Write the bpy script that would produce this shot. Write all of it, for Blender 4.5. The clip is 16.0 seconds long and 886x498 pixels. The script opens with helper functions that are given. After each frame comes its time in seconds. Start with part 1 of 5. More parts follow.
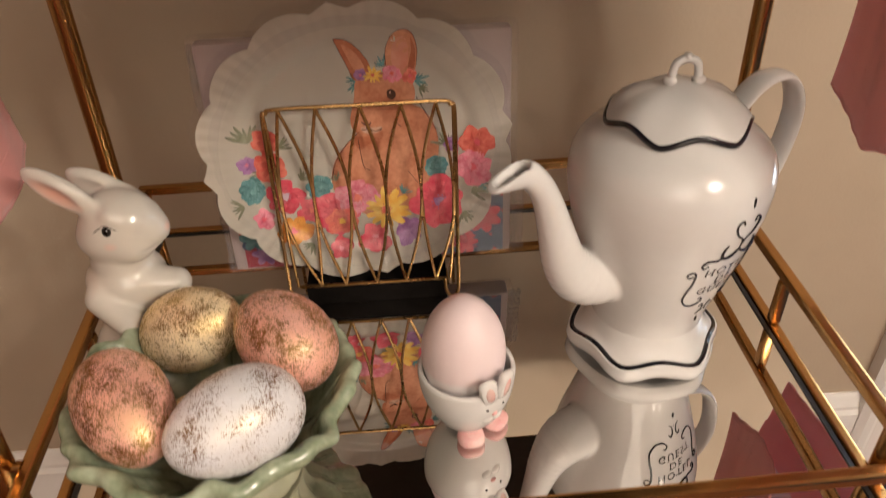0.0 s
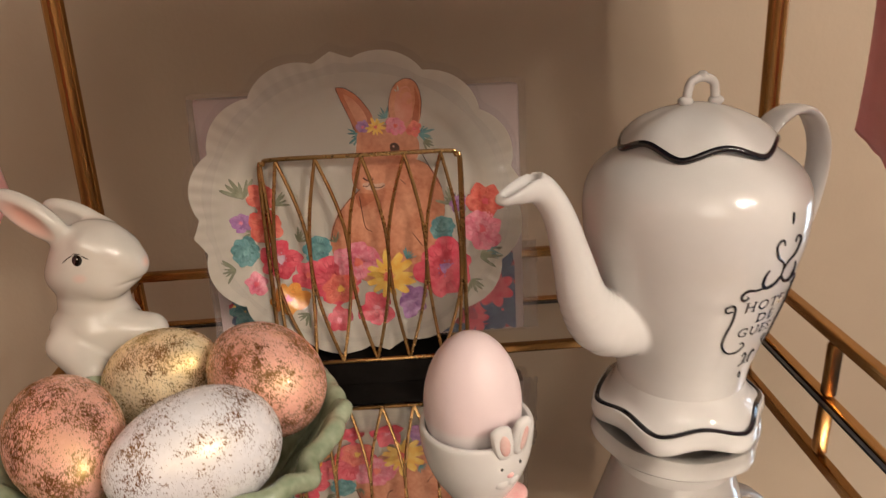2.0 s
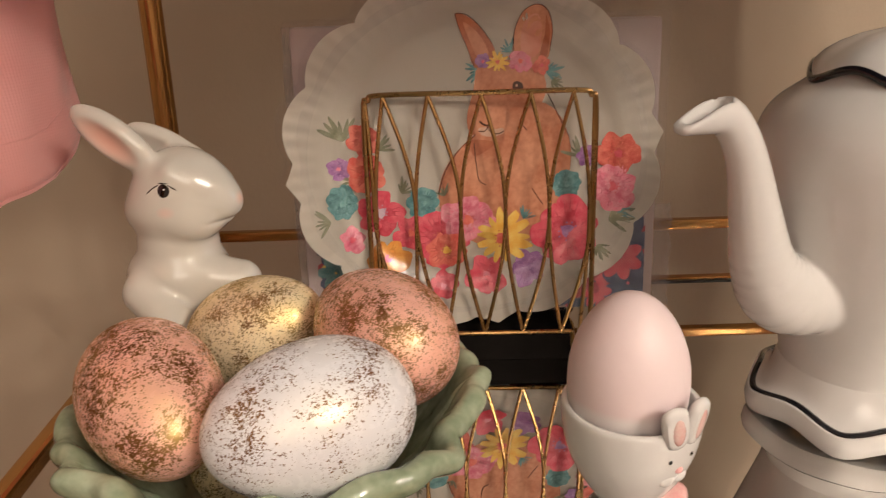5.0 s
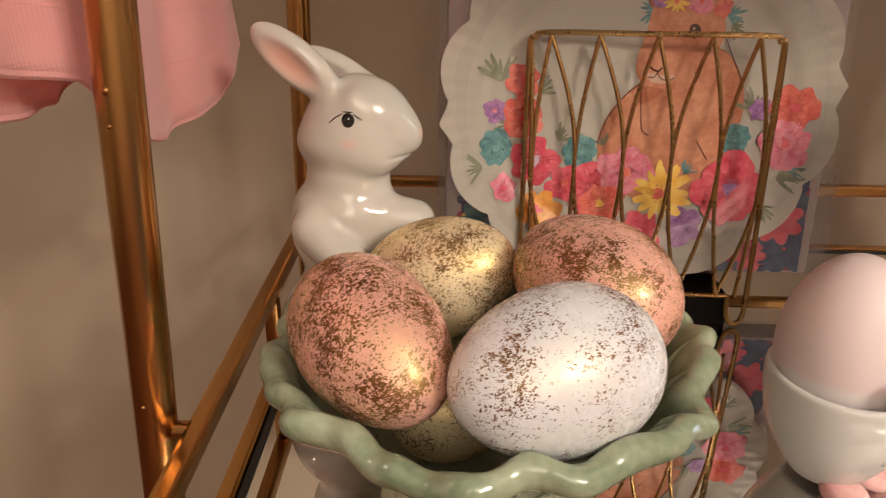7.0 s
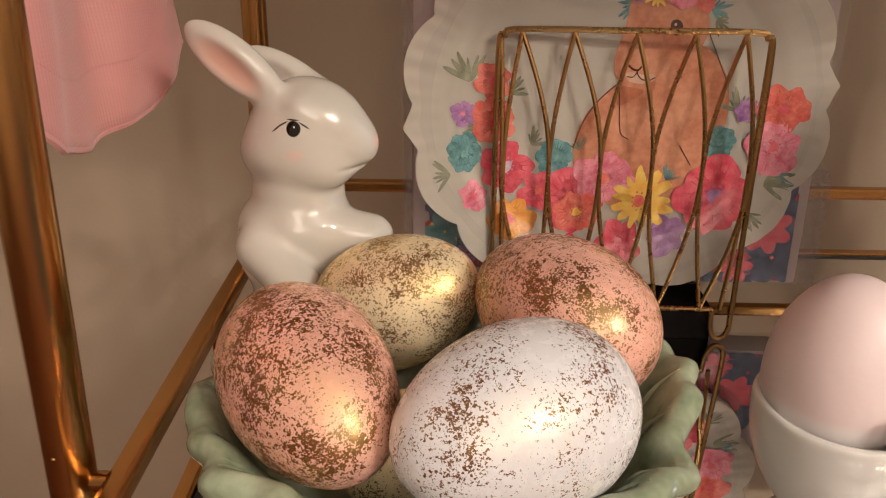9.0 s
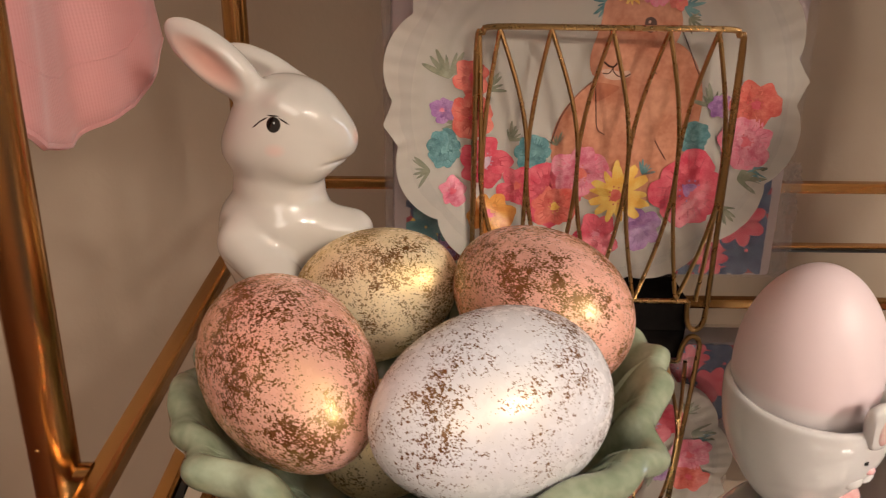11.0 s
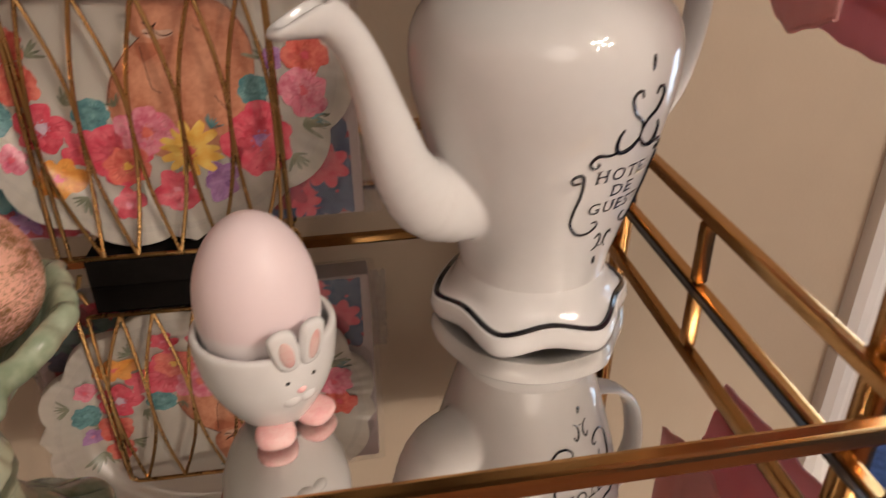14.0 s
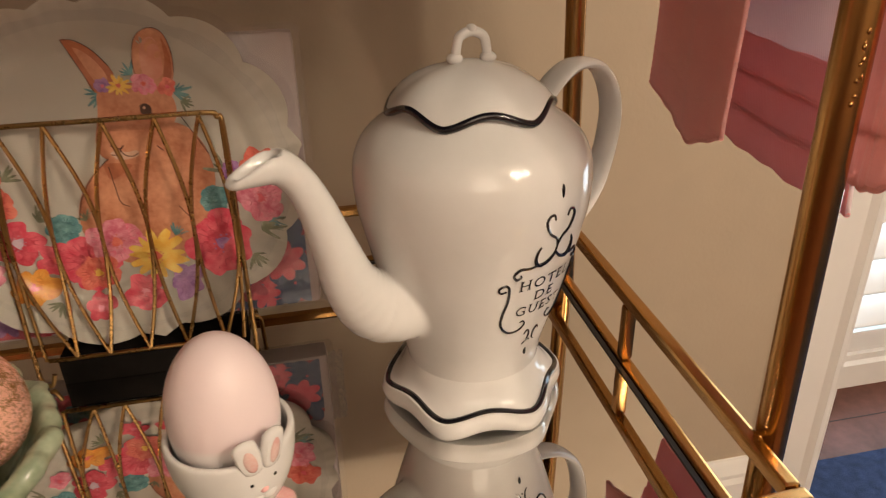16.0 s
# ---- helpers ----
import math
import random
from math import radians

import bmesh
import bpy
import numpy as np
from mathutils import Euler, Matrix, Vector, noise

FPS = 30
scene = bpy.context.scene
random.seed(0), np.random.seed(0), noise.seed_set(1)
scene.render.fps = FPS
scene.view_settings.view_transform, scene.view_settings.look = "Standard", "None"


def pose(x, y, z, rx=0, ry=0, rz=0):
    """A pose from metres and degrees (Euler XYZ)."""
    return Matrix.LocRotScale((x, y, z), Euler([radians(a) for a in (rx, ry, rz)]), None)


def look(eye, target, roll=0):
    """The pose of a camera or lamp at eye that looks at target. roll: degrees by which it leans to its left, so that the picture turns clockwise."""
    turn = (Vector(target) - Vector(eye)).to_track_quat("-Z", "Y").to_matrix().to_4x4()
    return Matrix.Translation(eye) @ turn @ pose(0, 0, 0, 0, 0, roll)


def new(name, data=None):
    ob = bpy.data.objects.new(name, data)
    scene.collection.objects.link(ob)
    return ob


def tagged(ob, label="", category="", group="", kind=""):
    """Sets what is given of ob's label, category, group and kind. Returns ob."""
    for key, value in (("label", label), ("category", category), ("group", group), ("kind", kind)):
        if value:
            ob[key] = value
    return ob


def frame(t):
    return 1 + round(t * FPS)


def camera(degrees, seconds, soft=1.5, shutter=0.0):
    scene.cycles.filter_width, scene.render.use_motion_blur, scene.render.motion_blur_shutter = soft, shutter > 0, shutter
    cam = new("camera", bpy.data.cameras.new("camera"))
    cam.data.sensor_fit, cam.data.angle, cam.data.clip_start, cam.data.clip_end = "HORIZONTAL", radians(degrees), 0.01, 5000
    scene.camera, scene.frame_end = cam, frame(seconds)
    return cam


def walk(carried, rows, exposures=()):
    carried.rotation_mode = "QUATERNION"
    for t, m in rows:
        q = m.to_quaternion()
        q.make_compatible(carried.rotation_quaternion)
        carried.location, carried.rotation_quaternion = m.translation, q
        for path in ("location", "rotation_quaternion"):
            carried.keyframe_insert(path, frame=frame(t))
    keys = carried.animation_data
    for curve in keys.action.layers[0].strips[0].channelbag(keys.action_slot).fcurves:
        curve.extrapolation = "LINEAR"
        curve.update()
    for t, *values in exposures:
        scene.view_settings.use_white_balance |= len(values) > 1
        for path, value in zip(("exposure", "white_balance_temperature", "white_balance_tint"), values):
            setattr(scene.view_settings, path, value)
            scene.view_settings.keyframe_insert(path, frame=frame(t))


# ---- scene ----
cam = camera(62.94, 16.0, soft=1.1, shutter=0.5)
PATH = [
    (0, (-0.0175, 0.0155, 0.3772), (0.0628, 1.6444, -0.7805), -1.93),
    (0.5, (-0.0174, -0.0095, 0.3363), (0.0617, 1.6327, -0.8025), -1.93),
    (1, (-0.0059, -0.0218, 0.2971), (0.0959, 1.7170, -0.6858), -1.90),
    (1.5, (-0.0049, -0.0133, 0.2794), (0.0887, 1.8256, -0.5015), -2.41),
    (2, (-0.0151, 0.0103, 0.2747), (0.0549, 1.8855, -0.4173), -2.63),
    (2.5, (-0.0239, 0.0311, 0.2714), (0.0317, 1.9222, -0.3772), -2.57),
    (3, (-0.0295, 0.0387, 0.2611), (0.0005, 1.9339, -0.3770), -2.32),
    (5.3, (-0.0756, 0.0671, 0.2260), (-0.1254, 1.9376, -0.4803), -1.69),
    (5.5, (-0.0852, 0.0674, 0.2275), (-0.1268, 1.9308, -0.4979), -1.19),
    (6, (-0.1145, 0.0700, 0.2305), (-0.1920, 1.9184, -0.5292), -0.62),
    (6.5, (-0.1301, 0.0794, 0.2254), (-0.2300, 1.9198, -0.5511), -0.09),
    (7, (-0.1401, 0.0821, 0.2123), (-0.2478, 1.9210, -0.5667), 0.50),
    (7.5, (-0.1490, 0.0915, 0.2095), (-0.2698, 1.9285, -0.5720), 0.69),
    (8, (-0.1417, 0.1021, 0.2077), (-0.2608, 1.9397, -0.5725), 0.50),
    (8.5, (-0.1307, 0.1110, 0.2066), (-0.2349, 1.9490, -0.5750), 0.44),
    (8.7, (-0.1295, 0.1133, 0.2118), (-0.2205, 1.9444, -0.5873), 0.47),
    (10.8, (-0.1295, 0.1099, 0.2115), (-0.1730, 1.9429, -0.5874), 0.49),
    (11, (-0.1266, 0.1074, 0.2114), (-0.1628, 1.9405, -0.5877), 0.55),
    (11.5, (-0.1124, 0.1038, 0.2094), (-0.1408, 1.9221, -0.6232), 0.57),
    (12, (-0.0681, 0.1083, 0.2056), (-0.0480, 1.9176, -0.6465), 0.60),
    (12.5, (-0.0280, 0.1072, 0.2034), (0.0859, 1.8787, -0.7178), -0.76),
    (13, (-0.0005, 0.0988, 0.2073), (0.1545, 1.8562, -0.7348), -0.70),
    (13.5, (0.0256, 0.0823, 0.2131), (0.2382, 1.8285, -0.7386), -0.48),
    (14, (0.0497, 0.0779, 0.2273), (0.3112, 1.8150, -0.7288), -0.66),
    (14.5, (0.0729, 0.0786, 0.2548), (0.3896, 1.8180, -0.6802), -0.73),
    (15, (0.0698, 0.0750, 0.2645), (0.4184, 1.8325, -0.6241), -1.03),
    (15.5, (0.0701, 0.0687, 0.2652), (0.4369, 1.8295, -0.6095), -1.22),
    (16, (0.0595, 0.0550, 0.2821), (0.4172, 1.8101, -0.6076), -1.27),
]
walk(cam, [(t, look(eye, target, roll)) for t, eye, target, roll in PATH],
     [(0, -0.02, 6450, 10), (1.0, 0.12, 6400, 10), (2.0, -0.05, 6400, 10), (3.0, -0.13, 6450, 10), (6.0, 0.04, 6450, 10), (8.5, 0.06, 6400, 10), (11.0, 0.02, 6300, 12), (12.0, -0.2, 6450, 13), (12.5, -0.27, 6300, 13), (13.0, -0.25, 6250, 15), (14.0, -0.25, 6300, 13), (14.5, -0.3, 6450, 12), (15.0, -0.28, 6900, 10), (16.0, -0.22, 7150, 10)])

# ---- world, lamps, exposure ----
world = bpy.data.worlds.new("room_world")
scene.world = world
world.use_nodes = True
sky = world.node_tree.nodes.new("ShaderNodeTexSky")
sky.sky_type, sky.sun_disc = "NISHITA", False
sky.sun_elevation, sky.sun_rotation = radians(35), radians(120)
bg = world.node_tree.nodes["Background"]
bg.inputs["Strength"].default_value = 0.12
world.node_tree.links.new(sky.outputs[0], bg.inputs["Color"])

WARM = (1.0, 0.865, 0.72)
FLOOR = -0.577         # the mirror tray's top is z = 0
WALL = 0.70            # the wall behind the cart


def warm_light(x, y, z, watts, size, color=WARM):
    lamp = bpy.data.lights.new("warm_light", "POINT")
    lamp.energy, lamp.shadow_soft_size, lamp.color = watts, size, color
    ob = new("warm_light", lamp)
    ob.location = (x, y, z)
    tagged(ob, "unseen warm lamp or added soft fill light", "lamp")
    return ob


# a chandelier of six globes across the room, and a small lamp beside the cart
for k in range(6):
    a = k * math.tau / 6 + 0.3
    warm_light(1.11 + 0.23 * math.cos(a), -0.96 + 0.23 * math.sin(a), 1.14 + (0.08 if k % 2 else -0.06), 19, 0.045)
# wide unseen sphere added to stand in for soft light bounced round the room
warm_light(0.10, -1.70, 1.06, 36.0, 0.50)
warm_light(-1.24, -0.02, 0.97, 6.5, 0.055)

# ---- materials ----


def material(name, color=(0.8, 0.8, 0.8), rough=0.5, metal=0.0, coat=0.0, var=0.0, scale=20.0, bump=0.0, bump_scale=200.0, color2=None, spec=0.5, detail=4.0):
    """A principled material with colour variation at two scales and a fine bump."""
    m = bpy.data.materials.new(name)
    m.use_nodes = True
    n, l = m.node_tree.nodes, m.node_tree.links
    p = n["Principled BSDF"]
    p.inputs["Roughness"].default_value = rough
    p.inputs["Metallic"].default_value = metal
    p.inputs["Coat Weight"].default_value = coat
    p.inputs["Coat Roughness"].default_value = 0.04
    p.inputs["Specular IOR Level"].default_value = spec
    p.inputs["Base Color"].default_value = (*color, 1)
    co = n.new("ShaderNodeTexCoord")
    if var or color2:
        t1, t2 = n.new("ShaderNodeTexNoise"), n.new("ShaderNodeTexNoise")
        t1.inputs["Scale"].default_value, t2.inputs["Scale"].default_value = scale, scale * 7
        t1.inputs["Detail"].default_value, t2.inputs["Detail"].default_value = detail, detail
        add = n.new("ShaderNodeMath")
        add.operation = "MULTIPLY_ADD"
        add.inputs[1].default_value = 0.4
        l.new(co.outputs["Object"], t1.inputs["Vector"])
        l.new(co.outputs["Object"], t2.inputs["Vector"])
        l.new(t2.outputs["Fac"], add.inputs[0])
        l.new(t1.outputs["Fac"], add.inputs[2])
        ramp = n.new("ShaderNodeValToRGB")
        ramp.color_ramp.elements[0].position, ramp.color_ramp.elements[1].position = 0.5, 0.9
        c2 = color2 or tuple(c * (1 - var) for c in color)
        ramp.color_ramp.elements[0].color, ramp.color_ramp.elements[1].color = (*color, 1), (*c2, 1)
        l.new(add.outputs[0], ramp.inputs["Fac"])
        l.new(ramp.outputs["Color"], p.inputs["Base Color"])
        r = n.new("ShaderNodeMapRange")
        r.inputs["From Min"].default_value, r.inputs["From Max"].default_value = 0.3, 1.0
        r.inputs["To Min"].default_value, r.inputs["To Max"].default_value = rough * 0.85, min(1, rough * 1.25)
        l.new(add.outputs[0], r.inputs["Value"])
        l.new(r.outputs[0], p.inputs["Roughness"])
    if bump:
        t3, b = n.new("ShaderNodeTexNoise"), n.new("ShaderNodeBump")
        t3.inputs["Scale"].default_value, t3.inputs["Detail"].default_value = bump_scale, 3
        b.inputs["Strength"].default_value, b.inputs["Distance"].default_value = bump, 0.002
        l.new(co.outputs["Object"], t3.inputs["Vector"])
        l.new(t3.outputs["Fac"], b.inputs["Height"])
        l.new(b.outputs["Normal"], p.inputs["Normal"])
    return m


gold = material("brushed_gold_paint", (0.50, 0.27, 0.095), 0.22, 1.0, 0, 0.06, 14, 0.0, 900)
gold_wire = material("polished_gold_wire", (0.42, 0.25, 0.10), 0.26, 1.0, 0, 0.2, 60)
mirror_mat = material("mirror_glass", (0.80, 0.79, 0.77), 0.012, 1.0, 0, 0.04, 6)
black_edge = material("black_rubber_edge", (0.012, 0.011, 0.011), 0.4)
shelf_brown = material("dark_brown_shelf", (0.030, 0.017, 0.013), 0.5, 0, 0, 0.3, 20)
china = material("white_glazed_china", (0.68, 0.665, 0.65), 0.018, 0, 0.0, 0.04, 25, 0.012, 40, spec=0.64)
china_black = material("black_glaze", (0.008, 0.008, 0.012), 0.15, 0, 0.5, 0.3, 80)
cream = material("cream_glazed_pottery", (0.58, 0.545, 0.485), 0.022, 0, 0.0, 0.05, 25, 0.012, 40, spec=0.78)
ear_pink = material("pale_pink_glaze", (0.68, 0.36, 0.33), 0.12, 0, 0.7, 0.0, 90, color2=(0.70, 0.54, 0.49))
foot_pink = material("pink_glaze", (0.78, 0.36, 0.36), 0.16, 0, 0.6, 0.0, 110, color2=(0.82, 0.55, 0.52))
celadon = material("sage_green_glaze", (0.17, 0.22, 0.135), 0.07, 0, 0.0, 0.0, 34, 0.65, 70, spec=0.75, color2=(0.38, 0.43, 0.31))
wall_paint = material("beige_wall_paint", (0.46, 0.37, 0.275), 0.75, 0, 0, 0.06, 3, 0.12, 180)
ceiling_paint = material("white_ceiling_paint", (0.52, 0.49, 0.45), 0.8, 0, 0, 0.04, 3, 0.1, 150)
far_paint = material("tan_wall_paint", (0.48, 0.38, 0.30), 0.75, 0, 0, 0.06, 3, 0.12, 180)
trim_white = material("white_gloss_trim", (0.78, 0.75, 0.72), 0.35, 0, 0, 0.04, 6)
wood_floor = material("red_brown_floorboards", (0.15, 0.045, 0.024), 0.55, 0, 0.0, 0.5, 9, 0.05, 200)
rug_blue = material("navy_blue_rug", (0.012, 0.028, 0.085), 0.95, 0, 0, 0.4, 60, 0.8, 700)
base_black = material("black_painted_base", (0.008, 0.006, 0.005), 0.85, 0, 0.0, 0.3, 60, spec=0.1)
paper = material("glossy_white_card", (0.86, 0.805, 0.72), 0.22, 0, 0.8, 0.03, 12, 0.05, 120)
lilac = material("pale_lilac_paper", (0.50, 0.41, 0.40), 0.4, 0, 0.3, 0.06, 18)


def wash(name, a, b, scale=170):
    """Watercolour print: two tints that run into each other."""
    return material(name, a, 0.35, 0, 0.25, 0, scale, color2=b)


RED = wash("red_watercolour", (0.60, 0.040, 0.080), (0.74, 0.16, 0.20))
CORAL = wash("coral_watercolour", (0.64, 0.085, 0.065), (0.77, 0.24, 0.18))
PINK = wash("pink_watercolour", (0.68, 0.12, 0.21), (0.80, 0.36, 0.42))
LILAC = wash("lilac_watercolour", (0.45, 0.32, 0.42), (0.62, 0.50, 0.56))
YELLOW = wash("yellow_watercolour", (0.80, 0.42, 0.06), (0.85, 0.62, 0.16))
ORANGE = wash("orange_watercolour", (0.74, 0.25, 0.04), (0.82, 0.42, 0.10))
TEAL = wash("teal_watercolour", (0.05, 0.17, 0.19), (0.20, 0.38, 0.38))
PURPLE = wash("purple_watercolour", (0.26, 0.10, 0.30), (0.50, 0.28, 0.50))
LEAF = wash("leaf_watercolour", (0.14, 0.15, 0.09), (0.34, 0.34, 0.24))
TAN = wash("tan_watercolour", (0.42, 0.135, 0.065), (0.68, 0.32, 0.19), 45)
TAN_DARK = wash("brown_watercolour", (0.36, 0.10, 0.045), (0.52, 0.18, 0.085), 60)
BLUSH = wash("blush_watercolour", (0.60, 0.22, 0.15), (0.66, 0.32, 0.23), 60)
PALE = wash("pale_print", (0.55, 0.31, 0.21), (0.64, 0.44, 0.34))
WINE = wash("wine_red_print", (0.30, 0.025, 0.05), (0.48, 0.08, 0.10))
NAVY = wash("navy_print", (0.035, 0.055, 0.13), (0.12, 0.15, 0.24))
INK = wash("ink_print", (0.05, 0.018, 0.012), (0.11, 0.04, 0.022), 80)


def film_material():
    m = bpy.data.materials.new("clear_plastic_film")
    m.use_nodes = True
    n, l = m.node_tree.nodes, m.node_tree.links
    n.remove(n["Principled BSDF"])
    tr, gl, mix = n.new("ShaderNodeBsdfTransparent"), n.new("ShaderNodeBsdfPrincipled"), n.new("ShaderNodeMixShader")
    gl.inputs["Base Color"].default_value, gl.inputs["Roughness"].default_value = (0.65, 0.6, 0.62, 1), 0.12
    mix.inputs["Fac"].default_value = 0.07
    l.new(tr.outputs[0], mix.inputs[1])
    l.new(gl.outputs[0], mix.inputs[2])
    l.new(mix.outputs[0], n["Material Output"].inputs["Surface"])
    return m


film_clear = film_material()


def speckled(name, base, base2, dense, gold_amount, lustre_amount):
    """Pearly egg paint with dark brown flecks and gold leaf patches."""
    m = bpy.data.materials.new(name)
    m.use_nodes = True
    n, l = m.node_tree.nodes, m.node_tree.links
    p = n["Principled BSDF"]
    co, info, off = n.new("ShaderNodeTexCoord"), n.new("ShaderNodeObjectInfo"), n.new("ShaderNodeVectorMath")
    off.operation = "MULTIPLY_ADD"
    off.inputs[1].default_value = (3, 5, 7)
    l.new(info.outputs["Random"], off.inputs[0])
    l.new(co.outputs["Object"], off.inputs[2])

    def tex(scale, detail=4.0, rough=0.6, dist=0.0):
        t = n.new("ShaderNodeTexNoise")
        t.inputs["Scale"].default_value, t.inputs["Detail"].default_value = scale, detail
        t.inputs["Roughness"].default_value, t.inputs["Distortion"].default_value = rough, dist
        l.new(off.outputs[0], t.inputs["Vector"])
        return t.outputs["Fac"]

    def calc(op, a, b, c=None, clamp=False):
        q = n.new("ShaderNodeMath")
        q.operation, q.use_clamp = op, clamp
        for i, v in enumerate((a, b, c)):
            if v is None:
                continue
            if isinstance(v, float):
                q.inputs[i].default_value = v
            else:
                l.new(v, q.inputs[i])
        return q.outputs[0]

    def mixc(f, a, b):
        q = n.new("ShaderNodeMix")
        q.data_type = "RGBA"
        l.new(f, q.inputs[0])
        for i, v in ((6, a), (7, b)):
            if isinstance(v, tuple):
                q.inputs[i].default_value = (*v, 1)
            else:
                l.new(v, q.inputs[i])
        return q.outputs[2]

    # flecks gather in clusters: a fine noise against a threshold that a coarse one moves
    fine, mid, coarse = tex(1650, 2.0, 0.6), tex(660, 3.0, 0.65, 0.4), tex(55, 3.0, 0.6)
    lump = calc("MULTIPLY_ADD", coarse, 0.48, dense - 0.24)
    sum1 = calc("ADD", calc("MULTIPLY", fine, 0.5), calc("MULTIPLY", mid, 0.5))
    fleck = calc("MULTIPLY", calc("SUBTRACT", calc("ADD", sum1, lump), 1.0), 26.0, clamp=True)
    leafy = calc("MULTIPLY", calc("SUBTRACT", calc("ADD", tex(75, 5.0, 0.7), gold_amount - 0.5), 0.60), 9.0, clamp=True)
    tint = mixc(tex(24, 2.0), base, base2)
    c1 = mixc(leafy, tint, (0.50, 0.26, 0.06))
    c2 = mixc(fleck, c1, mixc(tex(120), (0.045, 0.014, 0.007), (0.18, 0.060, 0.020)))
    l.new(c2, p.inputs["Base Color"])
    l.new(calc("MULTIPLY", leafy, 0.8), p.inputs["Metallic"])
    l.new(calc("MULTIPLY_ADD", tex(260), 0.14, 0.20), p.inputs["Roughness"])
    p.inputs["Specular IOR Level"].default_value = 0.4
    b = n.new("ShaderNodeBump")
    b.inputs["Strength"].default_value, b.inputs["Distance"].default_value = 0.25, 0.0006
    l.new(calc("ADD", fleck, calc("MULTIPLY", tex(300), 0.6)), b.inputs["Height"])
    l.new(b.outputs[0], p.inputs["Normal"])
    # a thin gold lustre, uneven like rubbed leaf
    lustre, mix = n.new("ShaderNodeBsdfGlossy"), n.new("ShaderNodeMixShader")
    lustre.inputs["Color"].default_value = (1.0, 0.70, 0.24, 1)
    l.new(calc("MULTIPLY_ADD", tex(180, 3.0), 0.18, 0.24), lustre.inputs["Roughness"])
    l.new(b.outputs[0], lustre.inputs["Normal"])
    l.new(calc("MULTIPLY_ADD", tex(38, 3.0), lustre_amount * 2.0, -0.35 * lustre_amount, clamp=True), mix.inputs["Fac"])
    l.new(p.outputs[0], mix.inputs[1])
    l.new(lustre.outputs[0], mix.inputs[2])
    l.new(mix.outputs[0], n["Material Output"].inputs["Surface"])
    return m


egg_pink = speckled("pink_speckled_egg", (0.86, 0.51, 0.43), (0.80, 0.41, 0.32), 0.492, 0.37, 0.30)
egg_white = speckled("white_speckled_egg", (0.75, 0.77, 0.82), (0.74, 0.73, 0.75), 0.438, 0.37, 0.13)
egg_gold = speckled("gold_speckled_egg", (0.94, 0.84, 0.62), (0.90, 0.72, 0.42), 0.478, 0.37, 0.40)


def two_tone_egg():
    """Pale pink above, almost white below, with a soft border."""
    m = material("matte_pale_pink_egg", (0.80, 0.66, 0.67), 0.40, 0, 0.0, 0.03, 40, 0.05, 300)
    n, l = m.node_tree.nodes, m.node_tree.links
    p = n["Principled BSDF"]
    co, sep, rng, mix = n.new("ShaderNodeTexCoord"), n.new("ShaderNodeSeparateXYZ"), n.new("ShaderNodeMapRange"), n.new("ShaderNodeMix")
    old = p.inputs["Base Color"].links[0].from_socket
    l.new(co.outputs["Object"], sep.inputs[0])
    l.new(sep.outputs["Z"], rng.inputs["Value"])
    rng.inputs["From Min"].default_value, rng.inputs["From Max"].default_value = -0.008, -0.012
    mix.data_type = "RGBA"
    l.new(rng.outputs[0], mix.inputs[0])
    l.new(old, mix.inputs[6])
    mix.inputs[7].default_value = (0.80, 0.745, 0.74, 1)
    l.new(mix.outputs[2], p.inputs["Base Color"])
    return m


egg_plain = two_tone_egg()


def cloth(name, color, color2):
    m = material(name, color, 0.95, 0, 0, 0, 25, color2=color2)
    n, l = m.node_tree.nodes, m.node_tree.links
    p = n["Principled BSDF"]
    p.inputs["Sheen Weight"].default_value = 0.5
    co = n.new("ShaderNodeTexCoord")
    w1, w2, add, b = n.new("ShaderNodeTexWave"), n.new("ShaderNodeTexWave"), n.new("ShaderNodeMath"), n.new("ShaderNodeBump")
    w1.bands_direction, w2.bands_direction = "Z", "Y"
    w1.inputs["Scale"].default_value = w2.inputs["Scale"].default_value = 210
    w1.inputs["Distortion"].default_value = w2.inputs["Distortion"].default_value = 0.6
    for w in (w1, w2):
        l.new(co.outputs["Object"], w.inputs["Vector"])
    add.operation = "ADD"
    l.new(w1.outputs["Fac"], add.inputs[0])
    l.new(w2.outputs["Fac"], add.inputs[1])
    b.inputs["Strength"].default_value, b.inputs["Distance"].default_value = 0.2, 0.001
    l.new(add.outputs[0], b.inputs["Height"])
    l.new(b.outputs[0], p.inputs["Normal"])
    thin, mix = n.new("ShaderNodeBsdfTranslucent"), n.new("ShaderNodeMixShader")
    thin.inputs["Color"].default_value = (*[c ** 0.9 for c in color], 1)
    mix.inputs["Fac"].default_value = 0.42
    l.new(p.outputs[0], mix.inputs[1])
    l.new(thin.outputs[0], mix.inputs[2])
    l.new(mix.outputs[0], n["Material Output"].inputs["Surface"])
    return m


